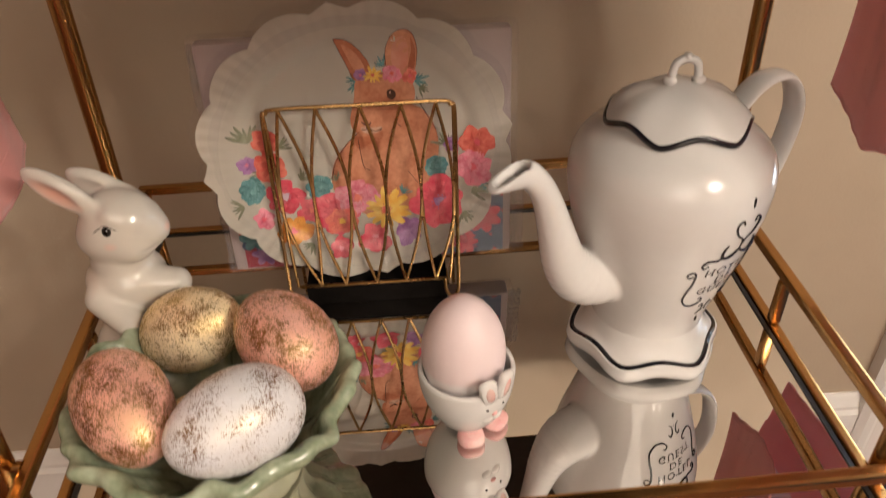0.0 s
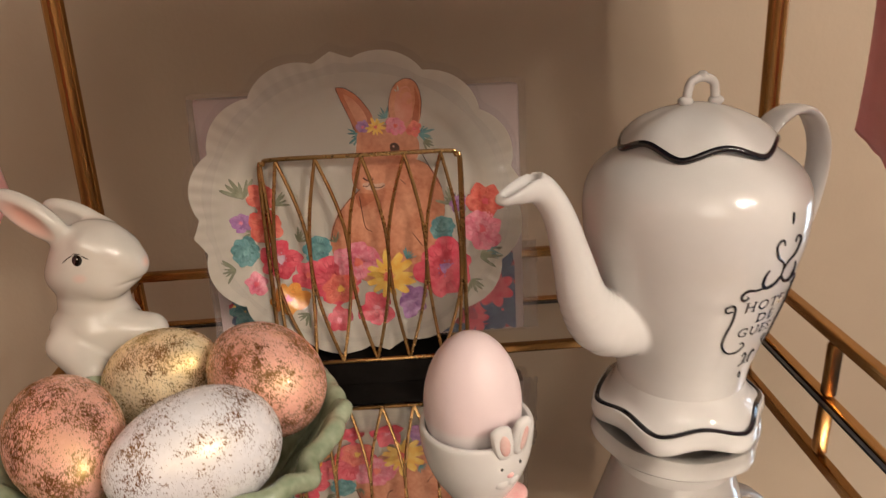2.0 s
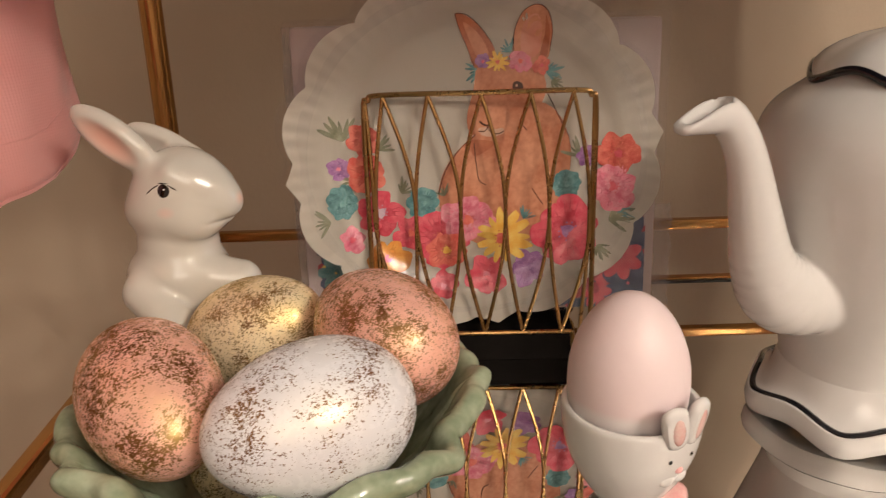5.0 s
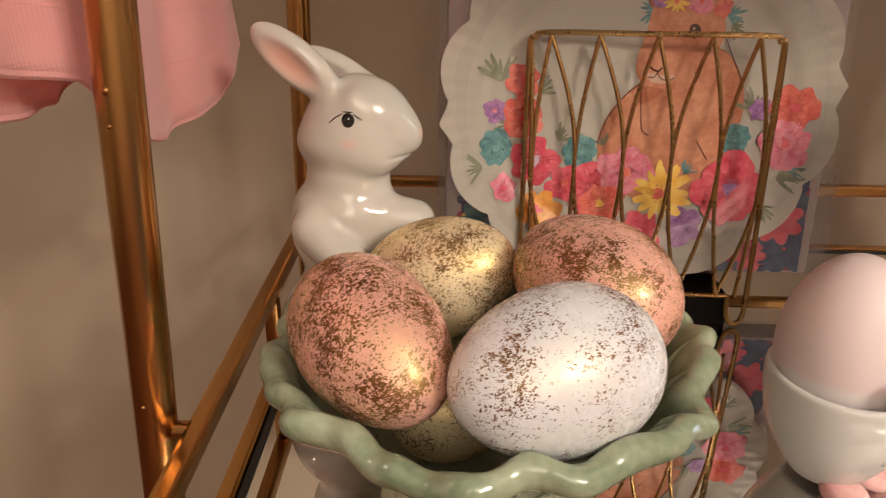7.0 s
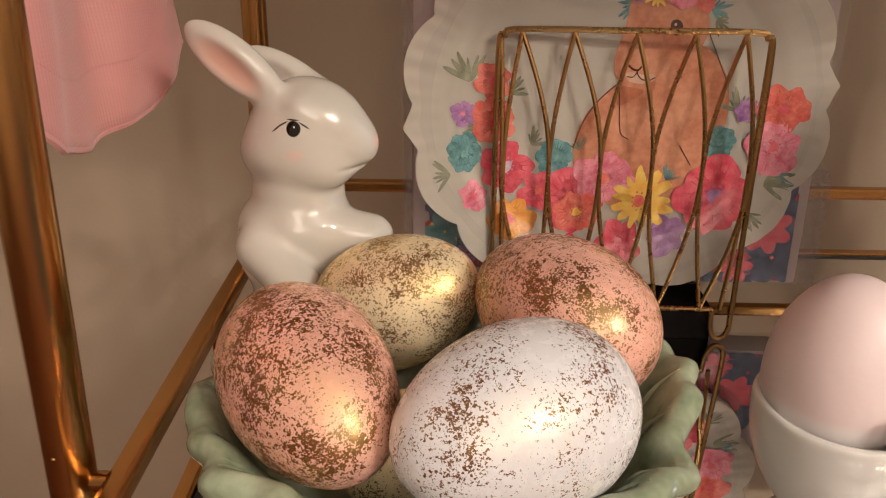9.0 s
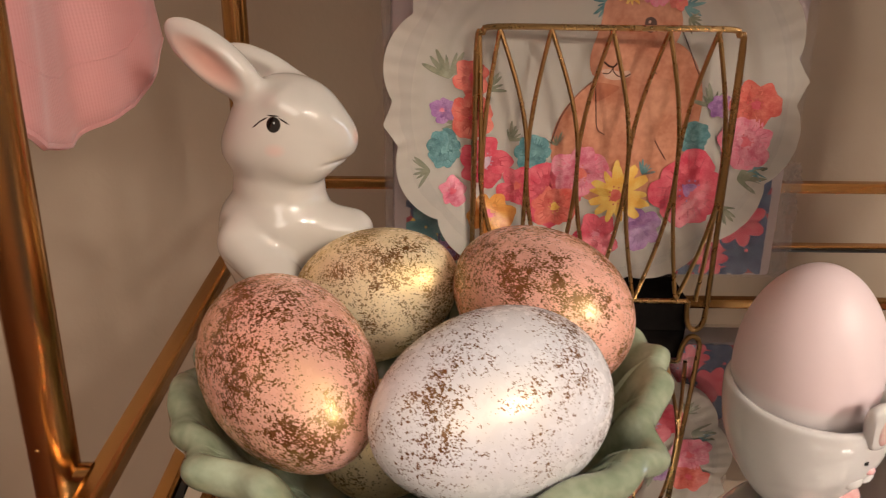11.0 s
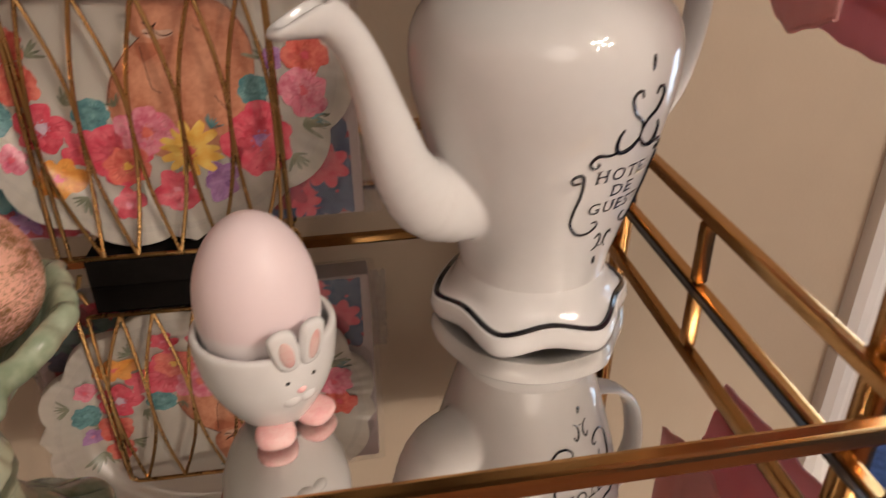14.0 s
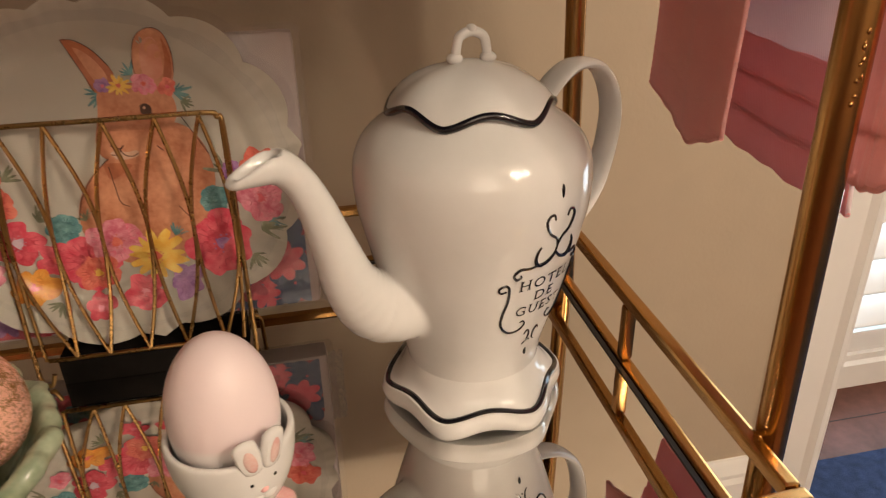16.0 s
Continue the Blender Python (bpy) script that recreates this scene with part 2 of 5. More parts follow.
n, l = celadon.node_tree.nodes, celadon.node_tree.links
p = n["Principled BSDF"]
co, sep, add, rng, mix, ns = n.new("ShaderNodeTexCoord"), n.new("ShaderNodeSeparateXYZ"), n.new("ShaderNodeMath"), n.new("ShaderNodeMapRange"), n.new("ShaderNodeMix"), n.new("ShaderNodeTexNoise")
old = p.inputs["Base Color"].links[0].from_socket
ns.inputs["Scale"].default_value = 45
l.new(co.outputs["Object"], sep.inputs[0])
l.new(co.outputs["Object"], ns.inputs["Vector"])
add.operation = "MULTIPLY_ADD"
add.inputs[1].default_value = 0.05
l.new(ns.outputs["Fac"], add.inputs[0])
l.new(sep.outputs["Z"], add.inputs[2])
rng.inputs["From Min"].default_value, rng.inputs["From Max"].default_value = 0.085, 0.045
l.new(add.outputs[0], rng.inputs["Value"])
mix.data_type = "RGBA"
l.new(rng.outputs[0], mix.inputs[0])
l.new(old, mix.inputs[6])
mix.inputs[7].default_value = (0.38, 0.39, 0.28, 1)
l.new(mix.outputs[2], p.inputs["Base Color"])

towel_pink = cloth("pink_waffle_cotton", (0.95, 0.54, 0.51), (0.93, 0.48, 0.46))
towel_rose = cloth("rose_waffle_cotton", (0.94, 0.50, 0.52), (0.91, 0.44, 0.47))
towel_white = cloth("white_cotton_print", (0.88, 0.74, 0.76), (0.84, 0.68, 0.70))

# ---- building helpers ----


def part(name, geo, mat, parent=None, label="", smooth=True):
    """Links a bmesh or a mesh as one mesh object under a thing or a part."""
    if isinstance(geo, bmesh.types.BMesh):
        bmesh.ops.recalc_face_normals(geo, faces=geo.faces)
        me = bpy.data.meshes.new(name)
        geo.to_mesh(me)
        geo.free()
        if smooth:
            me.polygons.foreach_set("use_smooth", [True] * len(me.polygons))
            me.set_sharp_from_angle(angle=radians(38))
    else:
        me = geo
    if not me.materials:
        for q in (mat if isinstance(mat, (list, tuple)) else [mat]):
            me.materials.append(q)
    ob = new(name, me)
    if parent is not None:
        ob.parent = parent
    if label:
        ob["label"] = label
    return ob


def thing(name, label, category, loc=(0, 0, 0), rz=0.0, group="", kind=""):
    ob = new(name)
    ob.empty_display_size = 0.02
    ob.matrix_basis = pose(*loc, 0, 0, rz)
    return tagged(ob, label, category, group, kind)


def box(bm, x0, x1, y0, y1, z0, z1, bevel=0.0, mat=0):
    vs = [bm.verts.new((x, y, z)) for z in (z0, z1) for y in (y0, y1) for x in (x0, x1)]
    fs = [bm.faces.new([vs[i] for i in q]) for q in ((0, 2, 3, 1), (4, 5, 7, 6), (0, 1, 5, 4), (2, 6, 7, 3), (0, 4, 6, 2), (1, 3, 7, 5))]
    for f in fs:
        f.material_index = mat
    if bevel:
        es = list({e for f in fs for e in f.edges})
        bmesh.ops.bevel(bm, geom=es, offset=bevel, segments=2, affect="EDGES", profile=0.6)
    return bm


def boxed(*a, **k):
    return box(bmesh.new(), *a, **k)


def spline(pts, n=12, closed=False):
    """A smooth line through the points."""
    P = [np.array(p, float) for p in pts]
    out, m = [], len(P)
    for i in range(m if closed else m - 1):
        p0 = P[(i - 1) % m] if closed or i else 2 * P[0] - P[1]
        p1, p2 = P[i], P[(i + 1) % m]
        p3 = P[(i + 2) % m] if closed or i + 2 < m else 2 * P[-1] - P[-2]
        for k in range(n):
            t = k / n
            out.append(0.5 * (2 * p1 + (p2 - p0) * t + (2 * p0 - 5 * p1 + 4 * p2 - p3) * t * t + (3 * p1 - p0 - 3 * p2 + p3) * t ** 3))
    if not closed:
        out.append(P[-1])
    return out


def tube(bm, pts, radius, seg=8, closed=False, flat=1.0, up=None, mat=0):
    """Sweeps a round (or flattened) section along the points; radius is a number or one per point."""
    P = [Vector(p[:3]) for p in pts]
    n = len(P)
    R = list(radius) if hasattr(radius, "__len__") else [radius] * n
    rings, u = [], None
    for i in range(n):
        a, b = P[i - 1] if i or closed else P[0], P[(i + 1) % n] if i < n - 1 or closed else P[-1]
        t = (b - a).normalized()
        if up is not None:
            u = Vector(up)
        elif u is None:
            u = Vector((0, 0, 1)) if abs(t.z) < 0.9 else Vector((1, 0, 0))
        u = (u - t * u.dot(t)).normalized()
        w = t.cross(u)
        rings.append([bm.verts.new(P[i] + (u * math.cos(q) + w * (math.sin(q) * flat)) * R[i]) for q in (k * math.tau / seg for k in range(seg))])
    for i in range(n if closed else n - 1):
        A, B = rings[i], rings[(i + 1) % n]
        for k in range(seg):
            f = bm.faces.new((A[k], A[(k + 1) % seg], B[(k + 1) % seg], B[k]))
            f.material_index = mat
    if not closed:
        for r in (rings[0][::-1], rings[-1]):
            bm.faces.new(r).material_index = mat
    return bm


def lathe(bm, profile, seg=64, wave=None, mat=0):
    """Turns (r, z) pairs about z; wave(r, z, angle, k) may shift them."""
    rings = []
    for k, (r, z) in enumerate(profile):
        ring = []
        for i in range(seg):
            a = i * math.tau / seg
            rr, zz = wave(r, z, a, k) if wave else (r, z)
            ring.append(bm.verts.new((rr * math.cos(a), rr * math.sin(a), zz)))
        rings.append(ring)
    for A, B in zip(rings, rings[1:]):
        for i in range(seg):
            bm.faces.new((A[i], A[(i + 1) % seg], B[(i + 1) % seg], B[i])).material_index = mat
    for r in (rings[0][::-1], rings[-1]):
        bm.faces.new(r).material_index = mat
    return bm


def ball(bm, c, r, u=16, v=10, m=None, mat=0):
    """An ellipsoid of radii r at c, turned by m."""
    M = Matrix.Translation(c) @ (m or Matrix.Identity(4)) @ Matrix.Diagonal((*r, 1))
    made = bmesh.ops.create_uvsphere(bm, u_segments=u, v_segments=v, radius=1, matrix=M)
    for f in {f for q in made["verts"] for f in q.link_faces}:
        f.material_index = mat
    return bm


# soft-blended solids: distance fields on a grid, turned into a mesh whose normals follow the field
def smin(a, b, k):
    h = np.clip(0.5 + 0.5 * (b - a) / k, 0, 1)
    return b * (1 - h) + a * h - k * h * (1 - h)


def ellipsoid(p, c, r, turn=None):
    q = p - np.array(c)
    if turn is not None:
        q = q @ np.array(turn.to_3x3())
    k0 = np.linalg.norm(q / np.array(r), axis=-1)
    k1 = np.linalg.norm(q / np.array(r) ** 2, axis=-1) + 1e-9
    return k0 * (k0 - 1) / k1


def capsule(p, a, b, ra, rb):
    a, b = np.array(a, float), np.array(b, float)
    t = np.clip(((p - a) @ (b - a)) / ((b - a) @ (b - a)), 0, 1)
    return np.linalg.norm(p - a - t[..., None] * (b - a), axis=-1) - (ra + (rb - ra) * t)


def field_mesh(fn, lo, hi, h):
    lo, hi = np.array(lo, float), np.array(hi, float)
    n = np.ceil((hi - lo) / h).astype(int) + 1
    ax = [lo[i] + h * np.arange(n[i]) for i in range(3)]
    g = np.stack(np.meshgrid(*ax, indexing="ij"), -1)
    v = fn(g)
    s = v < 0
    c = np.zeros(n - 1, int)
    for dx in (0, 1):
        for dy in (0, 1):
            for dz in (0, 1):
                c += s[dx:n[0] - 1 + dx, dy:n[1] - 1 + dy, dz:n[2] - 1 + dz]
    act = (c > 0) & (c < 8)
    idx = -np.ones(n - 1, int)
    idx[act] = np.arange(act.sum())
    P = lo + h * (np.argwhere(act) + 0.5)
    for _ in range(5):
        d = fn(P)
        e = h * 0.2
        gr = np.stack([fn(P + e * np.eye(3)[i]) - fn(P - e * np.eye(3)[i]) for i in range(3)], -1) / (2 * e)
        P = P - np.clip(d / (np.sum(gr ** 2, -1) + 1e-9), -h, h)[:, None] * gr * 0.9
    gr /= np.linalg.norm(gr, axis=-1)[:, None] + 1e-12
    quads = []
    for a in range(3):
        b, q = (a + 1) % 3, (a + 2) % 3
        sl0, sl1 = [slice(None)] * 3, [slice(None)] * 3
        sl0[a], sl1[a] = slice(0, -1), slice(1, None)
        cr = s[tuple(sl0)] != s[tuple(sl1)]
        at = np.argwhere(cr)
        at = at[(at[:, b] > 0) & (at[:, q] > 0) & (at[:, b] < n[b] - 1) & (at[:, q] < n[q] - 1)]
        eb, eq = np.eye(3, dtype=int)[b], np.eye(3, dtype=int)[q]
        f = np.stack([idx[tuple((at - eb - eq).T)], idx[tuple((at - eq).T)], idx[tuple(at.T)], idx[tuple((at - eb).T)]], -1)
        inside = s[tuple(at.T)]
        f[~inside] = f[~inside][:, ::-1]
        quads.append(f)
    return P, np.concatenate(quads), gr


def net(name, P, F, N):
    """A mesh from a field's points, faces and normals; loose points are left out."""
    used = np.unique(F)
    where = -np.ones(len(P), int)
    where[used] = np.arange(len(used))
    me = bpy.data.meshes.new(name)
    me.from_pydata(P[used].tolist(), [], where[F].tolist())
    me.polygons.foreach_set("use_smooth", [True] * len(me.polygons))
    me.normals_split_custom_set_from_vertices(N[used].tolist())
    me.update()
    return me

# ---- room ----
def plain(name, geo, mat, label="", category="", smooth=False):
    return tagged(part(name, geo, mat, None, smooth=smooth), label, category, kind="structure")


FAR = 0.998            # the window wall, set back beside that wall
OPEN_X = 0.690          # the wall behind the cart ends here in a white casing
plain("floor", boxed(-2.6, 3.4, -2.8, 3.6, FLOOR - 0.05, FLOOR), wood_floor, "red-brown polished hardwood floor", "floor")
# ceiling, side walls and south wall stand out of view, for bounced light
plain("ceiling", boxed(-2.6, 3.4, -2.8, 3.6, 1.95, 2.05), ceiling_paint, "unseen white ceiling, for bounced light", "ceiling")
plain("wall_north", boxed(-2.6, OPEN_X, WALL, FAR + 0.1, FLOOR, 1.95), wall_paint, "warm beige painted wall", "wall")
plain("wall_west", boxed(-2.7, -2.6, -2.8, 3.6, FLOOR, 1.95), far_paint, "unseen tan side wall, for bounced light", "wall")
plain("wall_south", boxed(-2.7, 3.5, -2.9, -2.8, FLOOR, 1.95), far_paint, "unseen tan wall across the room, for bounced light", "wall")
plain("wall_east", boxed(3.4, 3.5, -2.8, 3.6, FLOOR, 1.95), far_paint, "unseen tan side wall, for bounced light", "wall")


def moulding(bm, along, cross, profile):
    """Extrudes a (depth, height) profile from along[0] to along[1] by the map cross."""
    rows = [[bm.verts.new(cross(s, d, h)) for d, h in profile] for s in along]
    for i in range(len(profile)):
        j = (i + 1) % len(profile)
        bm.faces.new((rows[0][i], rows[0][j], rows[1][j], rows[1][i]))
    bm.faces.new(rows[0][::-1])
    bm.faces.new(rows[1])
    return bm


BASE = [(0, 0), (0.016, 0), (0.016, 0.142), (0.012, 0.149), (0.012, 0.155), (0.006, 0.169), (0.003, 0.175), (0, 0.175)]
plain("baseboard", moulding(bmesh.new(), (-2.6, OPEN_X - 0.085), lambda s, d, h: (s, WALL - d, FLOOR + h), BASE), trim_white, "white moulded baseboard along the wall", "baseboard")
CASE = [(0, 0), (0.020, 0.0), (0.022, 0.008), (0.016, 0.016), (0.014, 0.05), (0.020, 0.060), (0.024, 0.075), (0.018, 0.085), (0, 0.085)]
plain("trim", moulding(bmesh.new(), (FLOOR, 1.42), lambda s, d, h: (OPEN_X - h, WALL - d, s), CASE), trim_white, "white fluted casing at the wall's end", "trim")
plain("jamb", boxed(OPEN_X, OPEN_X + 0.012, WALL - 0.012, FAR, FLOOR, 1.42), trim_white, "white jamb at the end of the wall", "trim")

# the window wall: tall white shutters down to a low base, a navy rug on the boards before it
WX0, WX1, WZ = 0.788, 1.87, FLOOR + 0.070
plain("wall_far", boxed(OPEN_X + 0.012, WX0, FAR, FAR + 0.1, FLOOR, 1.95), trim_white, "white narrow wall beside the shutters", "wall")
plain("wall_far_end", boxed(WX1, 3.4, FAR, FAR + 0.1, FLOOR, 1.95), wall_paint, "beige wall beyond the window", "wall")
plain("wall_far_head", boxed(WX0, WX1, FAR, FAR + 0.1, 1.16, 1.95), wall_paint, "beige wall over the window", "wall")
plain("wall_far_base", moulding(bmesh.new(), (WX0, WX1), lambda s, d, h: (s, FAR - d, FLOOR + h), [(-0.1, 0), (0.014, 0), (0.014, 0.050), (0.008, 0.057), (0.008, 0.070), (-0.1, 0.070)]), trim_white, "white base under the shutters", "wall")
win = tagged(new("window_1"), "tall window with white plantation shutters", "window", kind="structure")
win.location = (WX0, FAR, WZ)
W, H = WX1 - WX0, 1.16 - WZ
for x0, x1, z0, z1 in ((0, W, 0, 0.045), (0, W, H - 0.05, H), (0, 0.045, 0.045, H - 0.05), (W - 0.045, W, 0.045, H - 0.05), (W / 2 - 0.04, W / 2 + 0.04, 0.045, H - 0.05)):
    part("window_frame", boxed(x0, x1, 0.0, 0.028, z0, z1, 0.003), trim_white, win)
glass = bpy.data.materials.new("window_daylight")
glass.use_nodes = True
e = glass.node_tree.nodes.new("ShaderNodeEmission")
e.inputs["Color"].default_value, e.inputs["Strength"].default_value = (0.46, 0.74, 1.0, 1), 4.2
glass.node_tree.links.new(e.outputs[0], glass.node_tree.nodes["Material Output"].inputs["Surface"])
plain("backdrop", boxed(0.4, 2.2, FAR + 0.30, FAR + 0.32, FLOOR - 0.2, 1.4), glass, "pale blue daylight outside the window", "backdrop")
slats = []
for x0, x1 in ((0.047, W / 2 - 0.042), (W / 2 + 0.042, W - 0.047)):
    slat = bpy.data.meshes.new("slat")
    bm = boxed(x0, x1, -0.034, 0.034, -0.0048, 0.0048, 0.003)
    bmesh.ops.rotate(bm, verts=bm.verts, cent=(0, 0, 0), matrix=Matrix.Rotation(radians(52), 3, "X"))
    bm.to_mesh(slat)
    bm.free()
    slat.materials.append(trim_white)
    slats.append(slat)
k = 0
while 0.085 + 0.0705 * k < H - 0.09:
    for slat in slats:
        ob = new("slat", slat)
        ob.parent, ob.location = win, (0, 0.014, 0.085 + 0.0705 * k)
    k += 1
rug = tagged(part("rug", boxed(0.760, 2.9, -1.6, 0.817, FLOOR + 0.001, FLOOR + 0.012, 0.004), rug_blue), "navy blue pile rug on the hardwood floor", "rug")
lamp = bpy.data.lights.new("window_light", "AREA")
lamp.shape, lamp.size, lamp.size_y, lamp.energy, lamp.color = "RECTANGLE", 0.95, 1.4, 20, (0.62, 0.80, 1.0)
ob = new("window_light", lamp)
ob.matrix_basis = look((WX0 + W / 2, FAR - 0.06, 0.30), (WX0 + W / 2 - 0.2, -1.0, 0.1))
tagged(ob, "daylight through the shutters", "light")
floor_joint = material("dark_floor_joint", (0.02, 0.009, 0.006), 0.6)
bm = bmesh.new()
for k in range(3):
    box(bm, 0.70, 1.9, 0.822 + 0.083 * k, 0.824 + 0.083 * k, FLOOR - 0.0005, FLOOR + 0.0005)
plain("floor_joint", bm, floor_joint, "dark joint between floorboards", "floor")

# ---- bar cart ----
CX, SX, SB = 0.0030, 0.2445, 0.2585   # centre line, half-width of the tray in front and at the back
PX = 0.2590           # half-width between the posts at the towel bars
cart = thing("bar_cart", "brushed gold metal bar cart with a mirrored shelf", "bar cart", (CX, 0.4255, FLOOR), 1.0)
TOP, FRONT, BACK = -FLOOR, -0.183, 0.180   # in the cart's own measure


def rail(name, a, b, w=0.0041, h=0.0041):
    """A square bar with eased edges from a to b."""
    a, b = Vector(a), Vector(b)
    d = (b - a).normalized()
    bm = boxed(-w, w, -h, h, 0, (b - a).length, 0.0021)
    q = d.to_track_quat("Z", "Y").to_matrix().to_4x4()
    bmesh.ops.transform(bm, matrix=Matrix.Translation(a) @ q, verts=bm.verts)
    ob = part(name, bm, gold, cart)
    for f in ob.data.polygons:          # flat faces, rounded edges
        f.use_smooth = f.area < 0.0035 * (b - a).length
    return ob


RZ = TOP + 0.0468


def half(y):
    """Half-width of the tray at y, in the cart's own measure."""
    return SX + (SB - SX) * (y - FRONT) / (BACK - FRONT)


for z, nm in ((RZ, "top_rail"), (TOP - 0.0015, "shelf_rail")):
    for y in (FRONT, BACK):
        rail(nm, (-half(y) - 0.0045, y, z), (half(y) + 0.0045, y, z))
    for x in (-1, 1):
        rail(nm, (x * SX, FRONT + 0.0047, z), (x * SB, BACK - 0.0047, z))
for x in (-1, 1):
    for y in (FRONT, -0.0107, BACK):
        rail("upright", (x * half(y), y, TOP + 0.0032), (x * half(y), y, RZ - 0.0047), 0.004, 0.004)
for y in (FRONT, BACK):
    rail("upright", (0.006, y, TOP + 0.0032), (0.006, y, RZ - 0.0047), 0.004, 0.004)
# four round posts that splay a little outwards towards the floor: place at the tray's height and lean
POSTS = ((-0.2633, -0.1299, 0.036, 0.040), (-0.2664, 0.1382, 0.026, -0.012), (0.2694, 0.1373, -0.026, -0.012), (0.2580, -0.1450, -0.018, 0.0))


def post_at(k, z):
    """The middle of a post at a height over the tray, in the cart's own measure."""
    x, y, sx, sy = POSTS[k]
    return Vector((x + sx * z, y + sy * z, TOP + z))


for k in range(4):
    s = -1 if POSTS[k][0] < 0 else 1
    post = part("post", tube(bmesh.new(), [post_at(k, 0.035 - TOP), post_at(k, 0.42)], 0.0074, 24), gold, cart)
    for z in (0.0482, -0.002):
        c = post_at(k, z)
        inner = s * half(c.y) + s * 0.003
        part("weld", tube(bmesh.new(), [(c.x - s * 0.0055, c.y, c.z), (inner, c.y, c.z)], 0.0034, 10), gold, post)
    c = post_at(k, 0.018 - TOP)
    part("castor", ball(bmesh.new(), tuple(c), (0.018, 0.008, 0.018)), black_edge, cart)


rnd = random.Random(12)
for k, zs in ((3, (0.235, 0.231, 0.2295, 0.225, 0.2235, 0.219, 0.2175, 0.212, 0.209)), (0, (0.171, 0.1605, 0.062))):
    for z in zs:
        a = radians(-96 - (4 if k else -4)) + rnd.uniform(-0.12, 0.12)
        c = post_at(k, z) + Vector((0.0073 * math.cos(a), 0.0073 * math.sin(a), 0))
        part("paint_chip", ball(bmesh.new(), c, (rnd.uniform(0.0006, 0.0012), 0.0006, rnd.uniform(0.0008, 0.0014)), 8, 6), gold, cart)


def sheet(grow, z0, z1, cut=0.0):
    """A flat tray-shaped slab, grow wider than the rails' centre line."""
    bm = bmesh.new()
    ya, yb = FRONT - grow, BACK + grow
    pts = [(-half(ya) - grow, ya), (half(ya) + grow, ya), (half(yb) + grow, yb), (-half(yb) - grow, yb)]
    lo, hi = [bm.verts.new((*q, z0)) for q in pts], [bm.verts.new((*q, z1)) for q in pts]
    bm.faces.new(lo[::-1])
    bm.faces.new(hi)
    for k in range(4):
        bm.faces.new((lo[k], lo[(k + 1) % 4], hi[(k + 1) % 4], hi[k]))
    return bm


part("mirror_panel", sheet(-0.0078, TOP - 0.005, TOP), mirror_mat, cart, "silver mirror shelf", smooth=False)
bm = bmesh.new()
out, inn = 0.0047, 0.0076
for x in (-1, 1):
    v = [bm.verts.new((x * (half(y) - d), y, z)) for y in (FRONT + 0.0047, BACK - 0.0047) for d in (out, inn) for z in (TOP - 0.006, TOP + 0.0010)]
    for q in ((0, 1, 3, 2), (4, 6, 7, 5), (0, 4, 5, 1), (2, 3, 7, 6), (1, 5, 7, 3), (0, 2, 6, 4)):
        bm.faces.new([v[k] for k in q])
for y0, y1 in ((FRONT + out, FRONT + inn), (BACK - inn, BACK - out)):
    box(bm, -half(y0) + 0.0078, half(y0) - 0.0078, y0, y1, TOP - 0.006, TOP + 0.0010)
part("edge_strip", bm, black_edge, cart, "black rubber strip round the mirror", smooth=False)
part("shelf_underside", sheet(-0.0049, TOP - 0.011, TOP - 0.0065), black_edge, cart, smooth=False)
# upper tray, whose shade lies on the wall, and the lower shelf
UP = TOP + 0.343
part("upper_shelf", boxed(-SX, SX, FRONT + 0.008, BACK, UP - 0.008, UP, 0.002), shelf_brown, cart)
for y in (FRONT, BACK):
    rail("upper_rail", (-SX - 0.0045, y, UP), (SX + 0.0045, y, UP))
for x in (-SX, SX):
    rail("upper_rail", (x, FRONT + 0.0047, UP), (x, BACK - 0.0047, UP))
part("lower_shelf", boxed(-SX, SX, FRONT, BACK, TOP - 0.38, TOP - 0.372, 0.002), mirror_mat, cart)
for x, f, k in ((-1, 0, 1), (1, 3, 2)):
    p, q = post_at(f, 0.38), post_at(k, 0.38)
    hx, up = x * (PX + 0.030), TOP + 0.385
    line = [p, (hx, p.y - 0.002, up), (hx, p.y + 0.03, up), (hx, q.y - 0.03, up), (hx, q.y + 0.002, up), q]
    part("towel_bar", tube(bmesh.new(), spline([tuple(c) for c in line], 8), 0.006, 12), gold, cart)

# ---- teapot ----
POT = (0.1500, 0.4161, 0.0)
pot = thing("teapot", "glossy white ceramic teapot with black scrollwork and lettering", "teapot", POT)
pot.scale = (0.975, 0.975, 0.992)
SP = Vector((-0.92, -0.40, 0)).normalized()     # the spout's way; the handle lies opposite
PROFILE = [(0.000, 0.034), (0.006, 0.046), (0.024, 0.0425), (0.030, 0.0400), (0.045, 0.0425), (0.070, 0.0500), (0.090, 0.0560), (0.110, 0.0610),
           (0.130, 0.0655), (0.146, 0.0668), (0.158, 0.0655), (0.168, 0.0608), (0.175, 0.0532), (0.180, 0.0450), (0.187, 0.038), (0.195, 0.034)]
PZ, PR = np.array(PROFILE).T


def pot_radius(z):
    """Smoothed radius of the pot at height z."""
    zs = np.linspace(-0.01, 0.2, 421)
    rs = np.interp(zs, PZ, PR)
    k = np.exp(-0.5 * (np.arange(-16, 17) / 6.0) ** 2)
    rs = np.convolve(np.pad(rs, 16, mode="edge"), k / k.sum(), mode="valid")
    return np.interp(z, zs, rs)


def lobes(a, n=6, shift=0.0):
    """0 at the tips of the scallops, 1 in the notches between them."""
    return np.abs(np.sin(n * (a + shift) / 2)) ** 1.6


